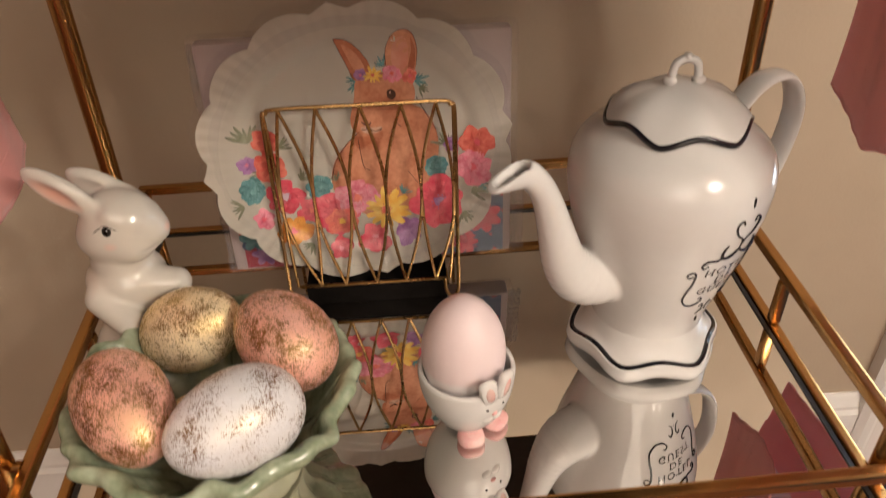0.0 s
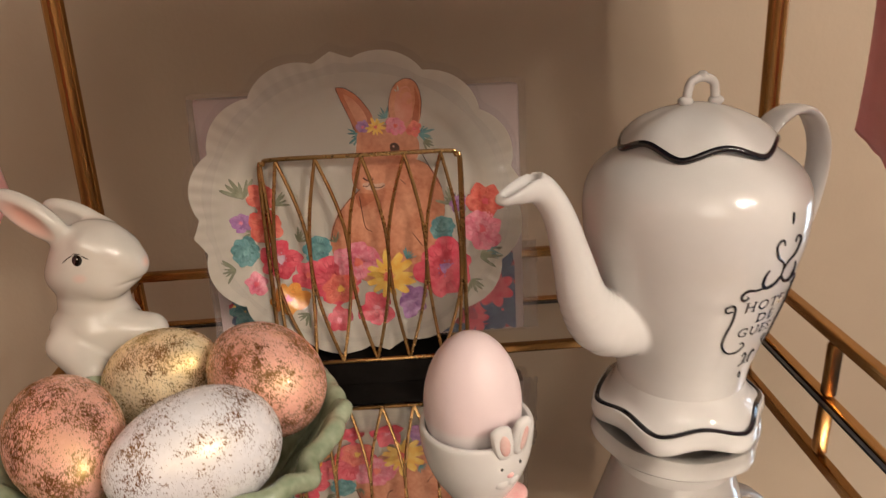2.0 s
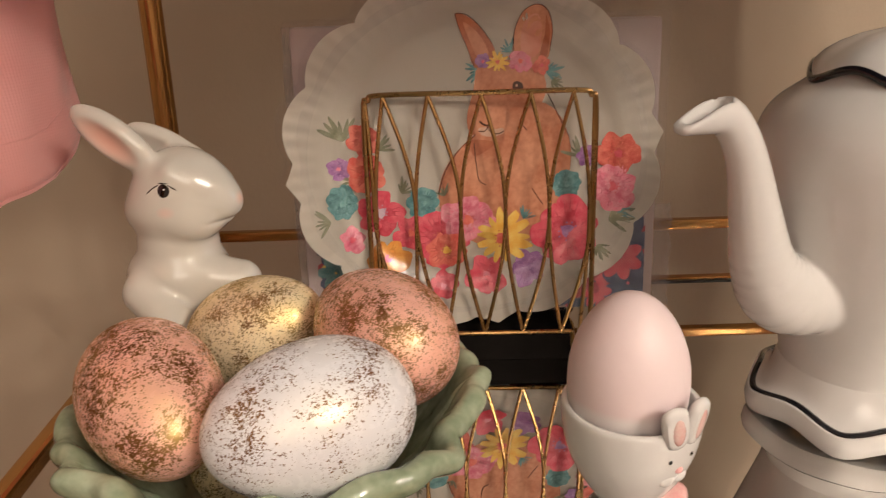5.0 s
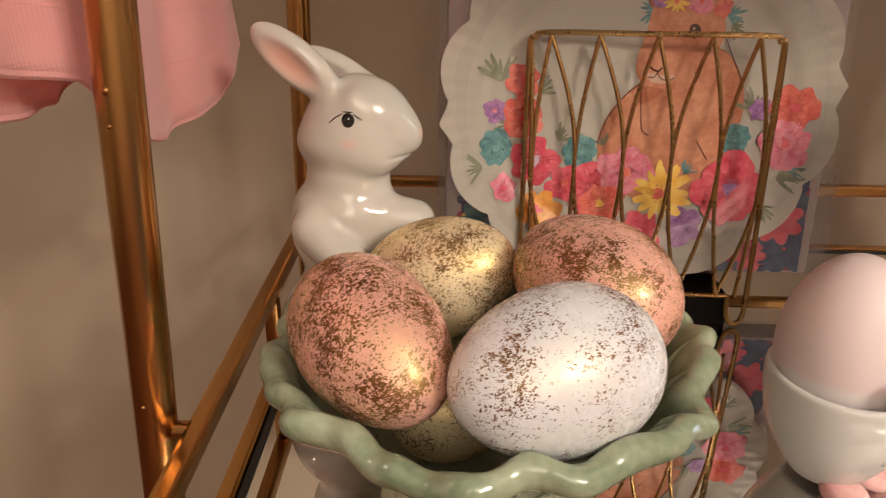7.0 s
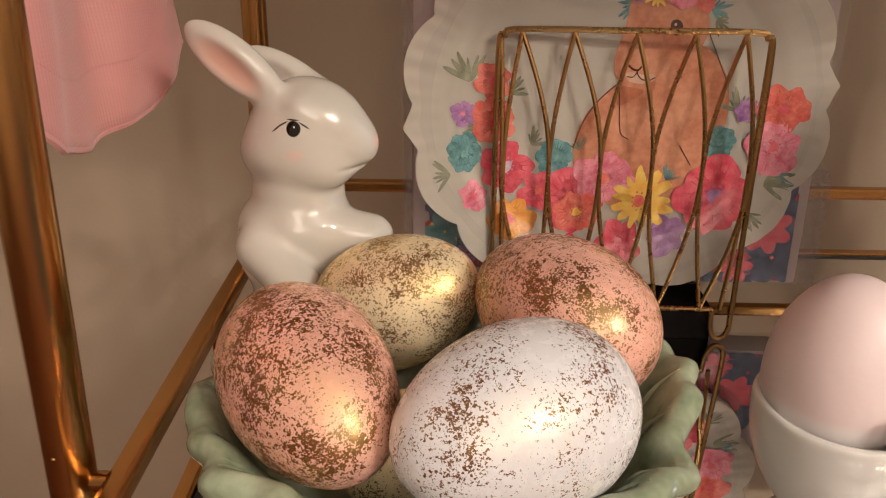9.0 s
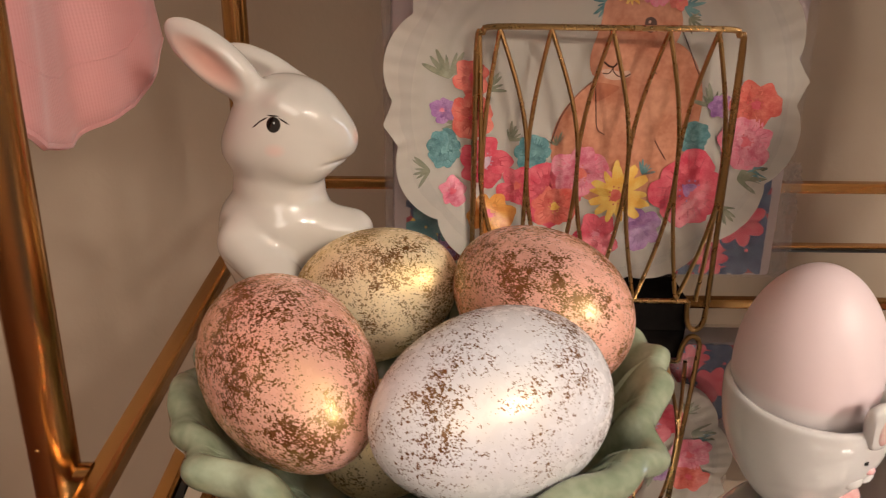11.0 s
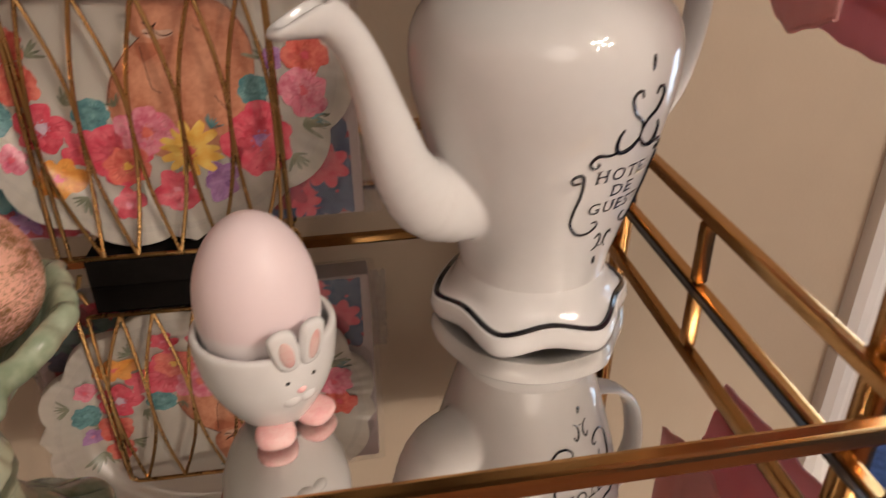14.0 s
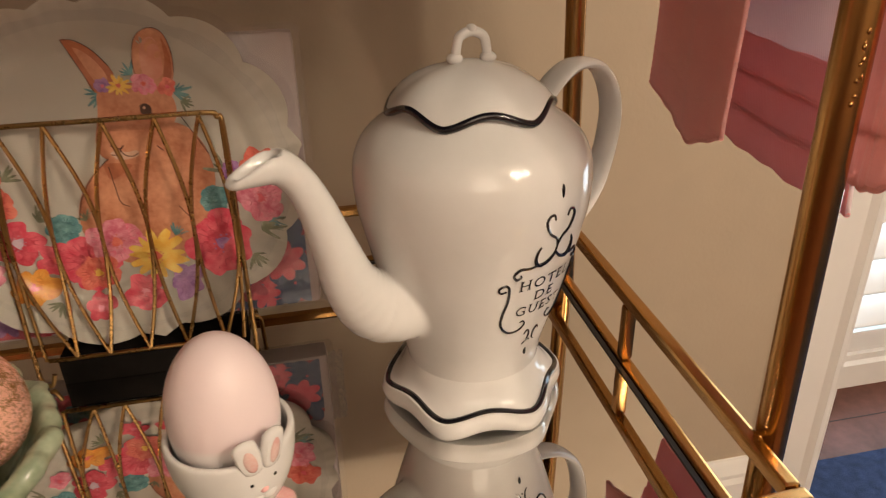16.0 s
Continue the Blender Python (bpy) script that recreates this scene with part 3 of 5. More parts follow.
SPOUT = [(0.030, 0.080, 0.0222), (0.062, 0.0822, 0.0206), (0.079, 0.099, 0.0155), (0.0885, 0.126, 0.0118), (0.096, 0.149, 0.0094), (0.1035, 0.1640, 0.0085), (0.113, 0.1735, 0.0085), (0.124, 0.1745, 0.0080), (0.1335, 0.1735, 0.0066)]


def spout_field(p):
    """The spout, cut slantwise at its end and hollowed into a pouring lip."""
    pts = spline([(SP.x * s, SP.y * s, z, r) for s, z, r in SPOUT], 4)
    d = np.full(p.shape[:-1], 9.0)
    for a, b in zip(pts, pts[1:]):
        d = np.minimum(d, capsule(p, a[:3], b[:3], a[3], b[3]))
    trough = capsule(p, (SP.x * 0.1165, SP.y * 0.1165, 0.1790), (SP.x * 0.1310, SP.y * 0.1310, 0.1752), 0.0052, 0.0044)
    bore = np.minimum(trough, capsule(p, (SP.x * 0.108, SP.y * 0.108, 0.1680), (SP.x * 0.119, SP.y * 0.119, 0.1790), 0.0040, 0.0048))
    cut = (p[..., 0] * SP.x + p[..., 1] * SP.y - 0.1385) * 0.447 + (p[..., 2] - 0.1705) * 0.894
    d = -smin(-d, -cut, 0.0022)
    return -smin(-d, bore, 0.0018)


def body_field(p):
    r = np.hypot(p[..., 0], p[..., 1])
    z = p[..., 2]
    slope = (pot_radius(z + 0.001) - pot_radius(z - 0.001)) / 0.002
    d = (r - pot_radius(z)) / np.sqrt(1 + slope ** 2)
    return np.maximum(np.maximum(d, z - 0.1890), 0.012 - z)


def pot_field(p):
    return smin(body_field(p), spout_field(p), 0.0028)


P, F, N = field_mesh(pot_field, (-0.140, -0.082, 0.008), (0.075, 0.075, 0.205), 0.0014)
mid = P[F].mean(1)
is_spout = spout_field(mid) < body_field(mid)
body = part("body", net("body", P, F[~is_spout], N), china, pot)
part("spout", net("spout", P, F[is_spout], N), china, pot)

# scalloped, flared foot with its black line
A6 = radians(-118)


def foot_wave(r, z, a, k):
    w = float(lobes(a, 6, A6))
    amp = (0.0, 0.0, 0.02, 0.065, 0.10, 0.11, 0.10)[min(k, 6)]
    lift = (0.0, 0.0, 0.001, 0.002, 0.004, 0.0045, 0.0045)[min(k, 6)]
    grow = (0.0, 0.0, 0.018, 0.035)[min(k, 3)]
    return r * (1 + grow - amp * w), z + lift * (w - 0.3)


FOOT = [(0.0380, 0.0400), (0.0410, 0.0315), (0.0420, 0.0275), (0.0442, 0.0225), (0.0475, 0.0180), (0.0508, 0.0156), (0.0550, 0.0142), (0.0562, 0.0092), (0.0553, 0.0045), (0.0538, 0.0020), (0.050, 0.0016), (0.036, 0.010)]
part("foot", lathe(bmesh.new(), FOOT, 120, lambda r, z, a, k: foot_wave(r, z, a, k) if k < 11 else (r, z)), china, pot)


def ring(r, z, amp, lift, n=120, base=1.035):
    out = []
    for i in range(n):
        a = i * math.tau / n
        w = float(lobes(a, 6, A6))
        rr = r * (base - amp * w)
        out.append((rr * math.cos(a), rr * math.sin(a), z + lift * (w - 0.3)))
    return out


part("foot_line", tube(bmesh.new(), ring(0.0522, 0.0143, 0.106, 0.0044), 0.0020, 8, True), china_black, pot, "black line on the scalloped foot")

# lid
def lid_wave(r, z, a, k):
    w = float(lobes(a, 6, A6)) * min(1.0, (r / 0.0446) ** 3)
    return r * (1.03 - 0.075 * w), z + 0.0065 * (w - 0.45)


LID = [(0.0005, 0.2090), (0.006, 0.2087), (0.013, 0.2073), (0.0225, 0.2042), (0.0318, 0.1990), (0.0392, 0.1928), (0.0440, 0.1870), (0.0448, 0.1857), (0.0430, 0.1850), (0.036, 0.1870), (0.02, 0.190)]
lid = part("lid", lathe(bmesh.new(), LID, 120, lid_wave), china, pot)
LR = []
for i in range(120):
    a = i * math.tau / 120
    rr, zz = lid_wave(0.0440, 0.1846, a, 0)
    LR.append((rr * math.cos(a), rr * math.sin(a), zz))
part("lid_line", tube(bmesh.new(), LR, 0.0021, 10, True), china_black, lid, "black edge of the lid")
bm = bmesh.new()
tube(bm, spline([(-0.0085, 0, 0.2055), (-0.0080, 0, 0.212), (-0.0062, 0, 0.2178), (0, 0, 0.2202), (0.0062, 0, 0.2178), (0.0080, 0, 0.212), (0.0085, 0, 0.2055)], 6), 0.0026, 12)
for x in (-0.0090, 0.0090):
    ball(bm, (x, 0, 0.2070), (0.0045, 0.0042, 0.0030))
ball(bm, (0, 0, 0.2216), (0.0030, 0.0030, 0.0024))
part("knob", bm, china, lid)

HANDLE = [(0.050, 0.1770), (0.063, 0.1885), (0.077, 0.1935), (0.093, 0.1905), (0.1045, 0.1780), (0.1098, 0.1600), (0.1070, 0.1370), (0.0985, 0.1140), (0.084, 0.0980), (0.068, 0.0890), (0.050, 0.0830)]
HL = spline([(-SP.x * s, -SP.y * s, z) for s, z in HANDLE], 7)
part("handle", tube(bmesh.new(), HL, [0.0033] * len(HL), 16, flat=2.8, up=None), china, pot)

# scrollwork and lettering follow the belly about the line FACE
FACE = radians(-90 + 29)


def on_pot(u, v, lift=0.0004):
    r = float(pot_radius(v)) + lift
    a = FACE + 1.22 * u / 0.0625
    return (r * math.cos(a), r * math.sin(a), v)


def stroke(bm, uv, w, mirror=True, taper=True):
    line = spline(uv, 8)
    n = len(line)
    R = [w * (0.45 + 0.55 * math.sin(math.pi * min(1, 0.12 + 0.88 * i / (n - 1)))) if taper else w for i in range(n)]
    for sgn in ((1, -1) if mirror else (1,)):
        tube(bm, [on_pot(sgn * u, v, 0.0002) for u, v in line], R, 6)


bm = bmesh.new()
stroke(bm, [(-0.0035, 0.1385), (-0.0045, 0.1415), (-0.0068, 0.1410), (-0.0078, 0.1375), (-0.0055, 0.1315), (-0.0015, 0.1275), (0.0, 0.1225), (0.0002, 0.1185)], 0.00085)
stroke(bm, [(0.0, 0.1190), (-0.0035, 0.1150), (-0.0080, 0.1135), (-0.0105, 0.1165), (-0.0105, 0.1215), (-0.0090, 0.1250)], 0.00115)
stroke(bm, [(-0.0085, 0.1140), (-0.0130, 0.1130), (-0.0175, 0.1135), (-0.0200, 0.1105), (-0.0188, 0.1075), (-0.0165, 0.1085), (-0.0170, 0.1100)], 0.00085)
stroke(bm, [(1.13 * u, v) for u, v in [(-0.0200, 0.1005), (-0.0225, 0.1000), (-0.0232, 0.1030), (-0.0205, 0.1045), (-0.0190, 0.1015), (-0.0190, 0.0930), (-0.0205, 0.0840), (-0.0205, 0.0760), (-0.0165, 0.0700), (-0.0110, 0.0695), (-0.0075, 0.0730), (-0.0085, 0.0760), (-0.0105, 0.0755)]], 0.0008)
stroke(bm, [(-0.0060, 0.0645), (-0.0040, 0.0670), (-0.0020, 0.0640), (-0.0025, 0.0590), (-0.0055, 0.0565)], 0.0006)
part("scrollwork", bm, china_black, body, "raised black scroll ornament")
for v0, w, h in ((0.1525, 0.0010, 0.0038), (0.0495, 0.0010, 0.0030), (0.0585, 0.0006, 0.0006)):
    part("drop", ball(bmesh.new(), on_pot(0, v0, 0.0), (w, w, h), 10, 8), china_black, body, "black painted drop")


def lettering(text, v, size, width):
    cu = bpy.data.curves.new("lettering", "FONT")
    cu.body, cu.size, cu.align_x, cu.align_y, cu.resolution_u = text, size, "CENTER", "CENTER", 3
    cu.space_character, cu.offset = 1.25, -0.00002
    tmp = new("lettering", cu)
    me = bpy.data.meshes.new_from_object(tmp.evaluated_get(bpy.context.evaluated_depsgraph_get()))
    bpy.data.objects.remove(tmp)
    xs = [q.co.x for q in me.vertices]
    k = width / (max(xs) - min(xs))
    bm = bmesh.new()
    bm.from_mesh(me)
    left, boxes = set(bm.verts), []
    while left:                        # one island a letter
        todo, isle = [left.pop()], []
        while todo:
            q = todo.pop()
            isle.append(q)
            for e in q.link_edges:
                o = e.other_vert(q)
                if o in left:
                    left.remove(o)
                    todo.append(o)
        boxes.append([f(getter) for getter in ([q.co.x for q in isle], [q.co.y for q in isle]) for f in (min, max)])
    boxes.sort()
    for ch, (x0, x1, y0, y1) in zip(text, boxes):
        h = y1 - y0
        st, sl, th = 0.075 * h, 0.17 * h, 0.065 * h
        feet = {"H": ((x0 + st, y0), (x1 - st, y0), (x0 + st, y1), (x1 - st, y1)), "T": (((x0 + x1) / 2, y0),), "E": ((x0 + st, y0), (x0 + st, y1)), "L": ((x0 + st, y0), (x0 + st, y1)),
                "D": ((x0 + st, y0), (x0 + st, y1)), "U": ((x0 + st, y1), (x1 - st, y1))}.get(ch, ())
        bars = [(x - sl, x + sl, y - th / 2, y + th / 2) for x, y in feet]
        for x in {"T": (x0, x1), "E": (x1,), "L": (x1,), "G": (x1 - st,), "S": (x1 - st,)}.get(ch, ()):
            lo, hi = {"T": (y1 - 0.24 * h, y1), "L": (y0, y0 + 0.24 * h), "E": (y0, y0 + 0.22 * h)}.get(ch, (y1 - 0.30 * h, y1 - 0.04 * h))
            bars.append((x - th / 2, x + th / 2, lo, hi))
        for xa, xb, ya, yb in bars:
            bm.faces.new([bm.verts.new((x, y, 0)) for x, y in ((xa, ya), (xb, ya), (xb, yb), (xa, yb))])
    bmesh.ops.subdivide_edges(bm, edges=[e for e in bm.edges if e.calc_length() > 0.0015], cuts=1)
    for q in bm.verts:
        q.co = on_pot(q.co.x * k - 0.0005, v + q.co.y, 0.0005)
    me2 = bpy.data.meshes.new("lettering")
    bm.to_mesh(me2)
    bm.free()
    return part("lettering", me2, china_black, body, "black printed word")


lettering("HOTEL", 0.1018, 0.0092, 0.0312)
lettering("DE", 0.0928, 0.0088, 0.0120)
lettering("GUEST", 0.0838, 0.0092, 0.0310)

# ---- gold wire rack ----
RW, RH, RB = 0.0675, 0.1685, 0.0200     # half-width, height, bottom bar
rack = thing("napkin_holder", "gold wire rack on a black base holding plates and napkins", "rack", (-0.0503, 0.4778, 0.0))
WR = 0.00125


def leaned(q):
    """The wire panels lean back a little over the base."""
    return (q[0], q[1] + 0.070 * (q[2] - RB), q[2])


def wire_panel(y):
    bm = bmesh.new()
    c = 0.010
    outline = [(-RW + 0.009, y, 0.010), (-RW + 0.006, y, 0.0022), (-RW + 0.001, y, 0.006), (-RW, y, 0.02), (-RW, y, 0.09), (-RW, y, RH - c), (-RW + c * 0.3, y, RH - c * 0.3), (-RW + c, y, RH),
               (0, y, RH), (RW - c, y, RH), (RW - c * 0.3, y, RH - c * 0.3), (RW, y, RH - c), (RW, y, 0.09), (RW, y, 0.02), (RW - 0.001, y, 0.006), (RW - 0.006, y, 0.0022), (RW - 0.010, y, 0.008), (RW - 0.011, y, RB)]
    tube(bm, [leaned(q) for q in spline(outline, 5)], WR * 1.25, 8)
    part("frame_wire", bm, gold_wire, rack)
    # crossed strands: from the points on the top wire by the waists, where neighbours touch, to the tips on the bottom wire
    tops, waists, tips = (-1.0, -0.83, -0.444, 0.015, 0.44, 0.805, 1.0), (-0.935, -0.58, -0.18, 0.22, 0.61, 0.966), (-0.62, -0.335, 0.027, 0.377, 0.73)
    strands = [(tops[i], waists[i], tips[i] if i < 5 else 0.90) for i in range(1, 6)]
    strands += [(tops[i], waists[i - 1], tips[i - 2] if i > 1 else -0.90) for i in range(1, 6)]
    strands += [(-0.985, -0.95, tips[0]), (0.985, 0.985, tips[4])]
    for top, waist, tip in strands:
        line = []
        for k in range(25):
            f = k / 24
            if f < 0.47:
                x = top + (waist - top) * math.sin(0.5 * math.pi * f / 0.47)
            else:
                x = waist + (tip - waist) * (1 - math.cos(0.5 * math.pi * (f - 0.47) / 0.53))
            line.append(leaned((x * RW, y, RH - 0.001 + (RB - RH + 0.001) * f)))
        part("lattice_wire", tube(bmesh.new(), line, WR, 7), gold_wire, rack)
    bm = bmesh.new()
    tube(bm, [(-RW + 0.008, y, RB), (RW - 0.011, y, RB)], WR * 1.2, 8)
    part("bottom_wire", bm, gold_wire, rack)


wire_panel(0.0)
wire_panel(0.066)
part("base", boxed(-0.055, 0.058, 0.001, 0.066, 0.0001, RB - 0.0015, 0.0004), base_black, rack, "black base between the wire panels")

# ---- paper plates with a printed design ----
PC = Vector((-0.0529, 0.4990, 0.1288))
plates = thing("paper_plates", "scalloped white paper plates printed with flowers and a tan animal", "plate")
plates.matrix_basis = pose(*PC, 90 - 4.2, 0, 4.95)      # local z faces the viewer
RP, AS = 0.1159, 0.932     # half-width, and height against width


def rim(a):
    """Outline of the plate: rounded scallops in threes with a small point between."""
    q = (math.degrees(a) - 96 + 7) % 90
    if q < 14:
        return 0.942 + 0.050 * (1 - abs(q - 7) / 7) ** 1.3
    return 0.938 + 0.062 * math.sin(math.pi * ((q - 14) / 25.34 % 1)) ** 0.75


def dish(r, a):
    """Depth of the plate at radius r: flat middle, sloping well, pleated rim."""
    if r < 0.70:
        return 0.0
    if r < 0.80:
        return 0.0045 * (0.5 - 0.5 * math.cos(math.pi * (r - 0.70) / 0.10))
    return 0.0045 + 0.010 * (r - 0.80) + 0.00022 * math.sin(72 * a) * min(1, (r - 0.80) / 0.1)


def plate_mesh(back):
    bm = bmesh.new()
    seg = 432
    rs = [0.0, 0.2, 0.4, 0.6, 0.70, 0.725, 0.75, 0.775, 0.80, 0.84, 0.88, 0.92, 0.96, 0.99, 1.0]
    rows = []
    for r in rs[1:]:
        rows.append([])
        for i in range(seg):
            a = i * math.tau / seg
            k = r * (1 + (rim(a) - 1) * max(0, (r - 0.78) / 0.22)) * RP
            rows[-1].append(bm.verts.new((k * math.cos(a), AS * k * math.sin(a), dish(r, a) + back)))
    c = bm.verts.new((0, 0, back))
    for i in range(seg):
        j = (i + 1) % seg
        bm.faces.new((c, rows[0][i], rows[0][j]))
        for A, B in zip(rows, rows[1:]):
            bm.faces.new((A[i], B[i], B[j], A[j]))
    bmesh.ops.solidify(bm, geom=list(bm.faces), thickness=0.0006)
    return bm


part("plate", plate_mesh(0.0), paper, plates)
part("plate", plate_mesh(-0.0035), paper, plates)
part("plate", plate_mesh(-0.0070), paper, plates)


def on_plate(px, py, lift):
    """Design coordinates (u right, v up, in thousandths of the plate) laid on its face."""
    u, v = px * RP, py * RP
    return Vector((u, v, dish(min(1.0, math.hypot(px, py / AS)), math.atan2(py, px)) + lift))


LAYER = [0.00035]


def blot(bm, pts, lift, mat=0):
    """A flat printed patch with the outline pts."""
    m = [sum(q[0] for q in pts) / len(pts), sum(q[1] for q in pts) / len(pts)]
    c = bm.verts.new(on_plate(*m, lift))
    inner = [bm.verts.new(on_plate(m[0] + 0.55 * (q[0] - m[0]), m[1] + 0.55 * (q[1] - m[1]), lift)) for q in pts]
    vs = [bm.verts.new(on_plate(*q, lift)) for q in pts]
    for i in range(len(vs)):
        j = (i + 1) % len(vs)
        bm.faces.new((c, inner[i], inner[j])).material_index = mat
        bm.faces.new((inner[i], vs[i], vs[j], inner[j])).material_index = mat


def oval(x, y, a, b, turn=0.0, n=20, wob=0.05, seed=0):
    rnd = random.Random(seed)
    ph = [rnd.uniform(0, 6.28) for _ in range(3)]
    out = []
    for i in range(n):
        q = i * math.tau / n
        k = 1 + wob * (math.sin(3 * q + ph[0]) + 0.6 * math.sin(5 * q + ph[1]))
        X, Y = a * k * math.cos(q), b * k * math.sin(q)
        out.append((x + X * math.cos(turn) - Y * math.sin(turn), y + X * math.sin(turn) + Y * math.cos(turn)))
    return out


def at(cx, cy):
    """From the design's own sheet to the plate's face."""
    x, y = cx / 1000, cy / 1000
    w = RP * (1 - 0.060663 * x - 0.131634 * y)
    return (0.252857 * x - 0.016343 * y - 0.114477) / w, (-0.017829 * x - 0.258397 * y + 0.117312) / w


def patch(name, mat, lift, *pts, smooth=3):
    """A printed shape through the points, on the design's sheet."""
    bm = bmesh.new()
    blot(bm, spline([at(*q) for q in pts], smooth, True), lift)
    return part(name, bm, mat, plates)


def inked(*pts, w=0.00026):
    part("print_line", tube(bmesh.new(), [on_plate(*at(*q), 0.00062) for q in spline(pts, 5)], w, 5), INK, plates)


def design_animal():
    patch("print_body", TAN, 0.00035, (480, 372), (440, 410), (412, 455), (402, 505), (415, 550), (470, 600), (560, 620), (630, 585), (665, 520), (690, 440), (684, 372), (655, 320), (610, 300), (540, 330))
    patch("print_head", TAN, 0.00045, (482, 222), (470, 280), (458, 335), (467, 370), (502, 383), (548, 379), (588, 352), (615, 315), (630, 272), (615, 232), (560, 212))
    patch("print_ear", TAN_DARK, 0.00040, (421, 117), (445, 120), (478, 142), (505, 175), (514, 200), (496, 226), (470, 230), (452, 188), (433, 148))
    patch("print_ear", TAN, 0.00040, (556, 205), (554, 155), (567, 112), (596, 94), (622, 106), (635, 148), (634, 192), (620, 222), (580, 222))
    patch("print_ear_inside", TAN, 0.00055, (440, 132), (470, 152), (492, 180), (500, 205), (478, 210), (460, 178))
    patch("print_ear_inside", BLUSH, 0.00055, (572, 195), (570, 150), (582, 120), (602, 115), (613, 150), (610, 195), (590, 208))
    patch("print_ear_edge", TAN_DARK, 0.00058, (618, 115), (630, 150), (630, 195), (618, 218), (612, 200), (620, 155))
    patch("print_muzzle", PALE, 0.00055, (484, 362), (497, 357), (518, 361), (538, 358), (540, 369), (518, 377), (494, 375))
    patch("print_chest", TAN_DARK, 0.00050, (470, 385), (520, 388), (515, 400), (480, 420), (470, 405))
    patch("print_eye", INK, 0.00060, (556, 262), (567, 257), (577, 263), (579, 276), (570, 286), (558, 280))
    patch("print_eye_glint", PALE, 0.00066, (562, 265), (566, 263), (567, 268), (563, 269), smooth=2)
    inked((486, 345), (497, 352), (506, 353), (512, 346), w=0.0005)
    inked((505, 353), (507, 361), (516, 369), (530, 370), (541, 364), w=0.0003)
    inked((505, 356), (498, 366), (486, 366), w=0.0003)
    inked((580, 350), (592, 361), w=0.0003)
    inked((476, 392), (482, 430), (490, 470), (506, 481))
    inked((402, 505), (415, 455), (442, 410), (478, 374))
    inked((608, 486), (622, 505), (634, 520))
    inked((684, 372), (656, 322), (632, 280))
    inked((421, 117), (433, 148), (452, 188), (470, 228), w=0.00022)
    inked((421, 117), (447, 119), (478, 142), (505, 175), w=0.00022)
    inked((556, 205), (554, 155), (567, 112), (596, 94), (622, 106), (635, 148), (634, 192), w=0.00022)


DEEP = {}


def deep(mat):
    """A darker wash of the same tint, for the hearts and veins of petals."""
    if mat.name not in DEEP:
        els = [q for q in mat.node_tree.nodes if q.bl_idname == "ShaderNodeValToRGB"][0].color_ramp.elements
        c0, c1 = [tuple(e.color)[:3] for e in els]
        DEEP[mat.name] = wash("deep_" + mat.name, tuple(0.80 * q ** 1.1 for q in c0), tuple(0.92 * q ** 1.1 for q in c1), 240)
    return DEEP[mat.name]


def flower(x, y, r, mat, center, kind, seed):
    """kind: number of petals; more than 9 gives a daisy, 8 a rose of curled petals."""
    rnd = random.Random(seed)
    bm = bmesh.new()
    LAYER[0] += 0.00004
    turn = rnd.uniform(0, 6)
    narrow, rose = kind > 9, kind == 8
    for k in range(kind):
        a = turn + k * math.tau / kind + rnd.uniform(-0.15, 0.15)
        L = r * rnd.uniform(0.80, 1.12)
        w = L * (0.16 if narrow else 0.47)
        px, py = math.cos(a), math.sin(a)
        blot(bm, oval(x + 0.56 * L * px, y + 0.56 * L * py, 0.5 * L, w, a, 18, 0.09, rnd.random()), LAYER[0] + 0.00001 * (k % 3), 0 if rnd.random() < 0.7 else 3)
        if not narrow:
            blot(bm, oval(x + 0.36 * L * px, y + 0.36 * L * py, 0.26 * L, w * 0.42, a, 12, 0.16, rnd.random()), LAYER[0] + 0.000035, 3)
            for q in (-0.22, 0.05, 0.26):
                blot(bm, oval(x + 0.62 * L * math.cos(a + q), y + 0.62 * L * math.sin(a + q), 0.26 * L, 0.022 * L, a + q, 8, 0.1, k), LAYER[0] + 0.00004, 3)
    if rose:
        for k in range(7):
            a = turn + 2.4 * k
            q = r * (0.10 + 0.08 * k)
            blot(bm, oval(x + q * math.cos(a), y + q * math.sin(a), r * 0.26, r * 0.07, a + 1.5, 10, 0.15, k), LAYER[0] + 0.00005, 3)
    blot(bm, oval(x, y, r * 0.20, r * 0.20, 0, 12, 0.16, rnd.random()), LAYER[0] + 0.00006, 1)
    for k in range(10):
        a = k * 0.63 + rnd.uniform(-0.2, 0.2)
        q = r * rnd.uniform(0.22, 0.30)
        blot(bm, oval(x + q * math.cos(a), y + q * math.sin(a), r * 0.035, r * 0.028, a, 6, 0.1, k), LAYER[0] + 0.00007, 2)
    part("print_flower", bm, [mat, center, deep(center), deep(mat)], plates)


def sprig(x, y, turn, L, mat, seed):
    rnd = random.Random(seed)
    bm = bmesh.new()
    LAYER[0] += 0.00001
    for k in range(6):
        a = turn + (k - 2.5) * 0.34 + rnd.uniform(-0.1, 0.1)
        q = L * rnd.uniform(0.55, 1.0)
        blot(bm, oval(x + 0.5 * q * math.cos(a), y + 0.5 * q * math.sin(a), 0.5 * q, 0.085 * q, a, 14, 0.04, rnd.random()), 0.00035 + 0.00001 * k)
    part("print_leaf", bm, mat, plates)


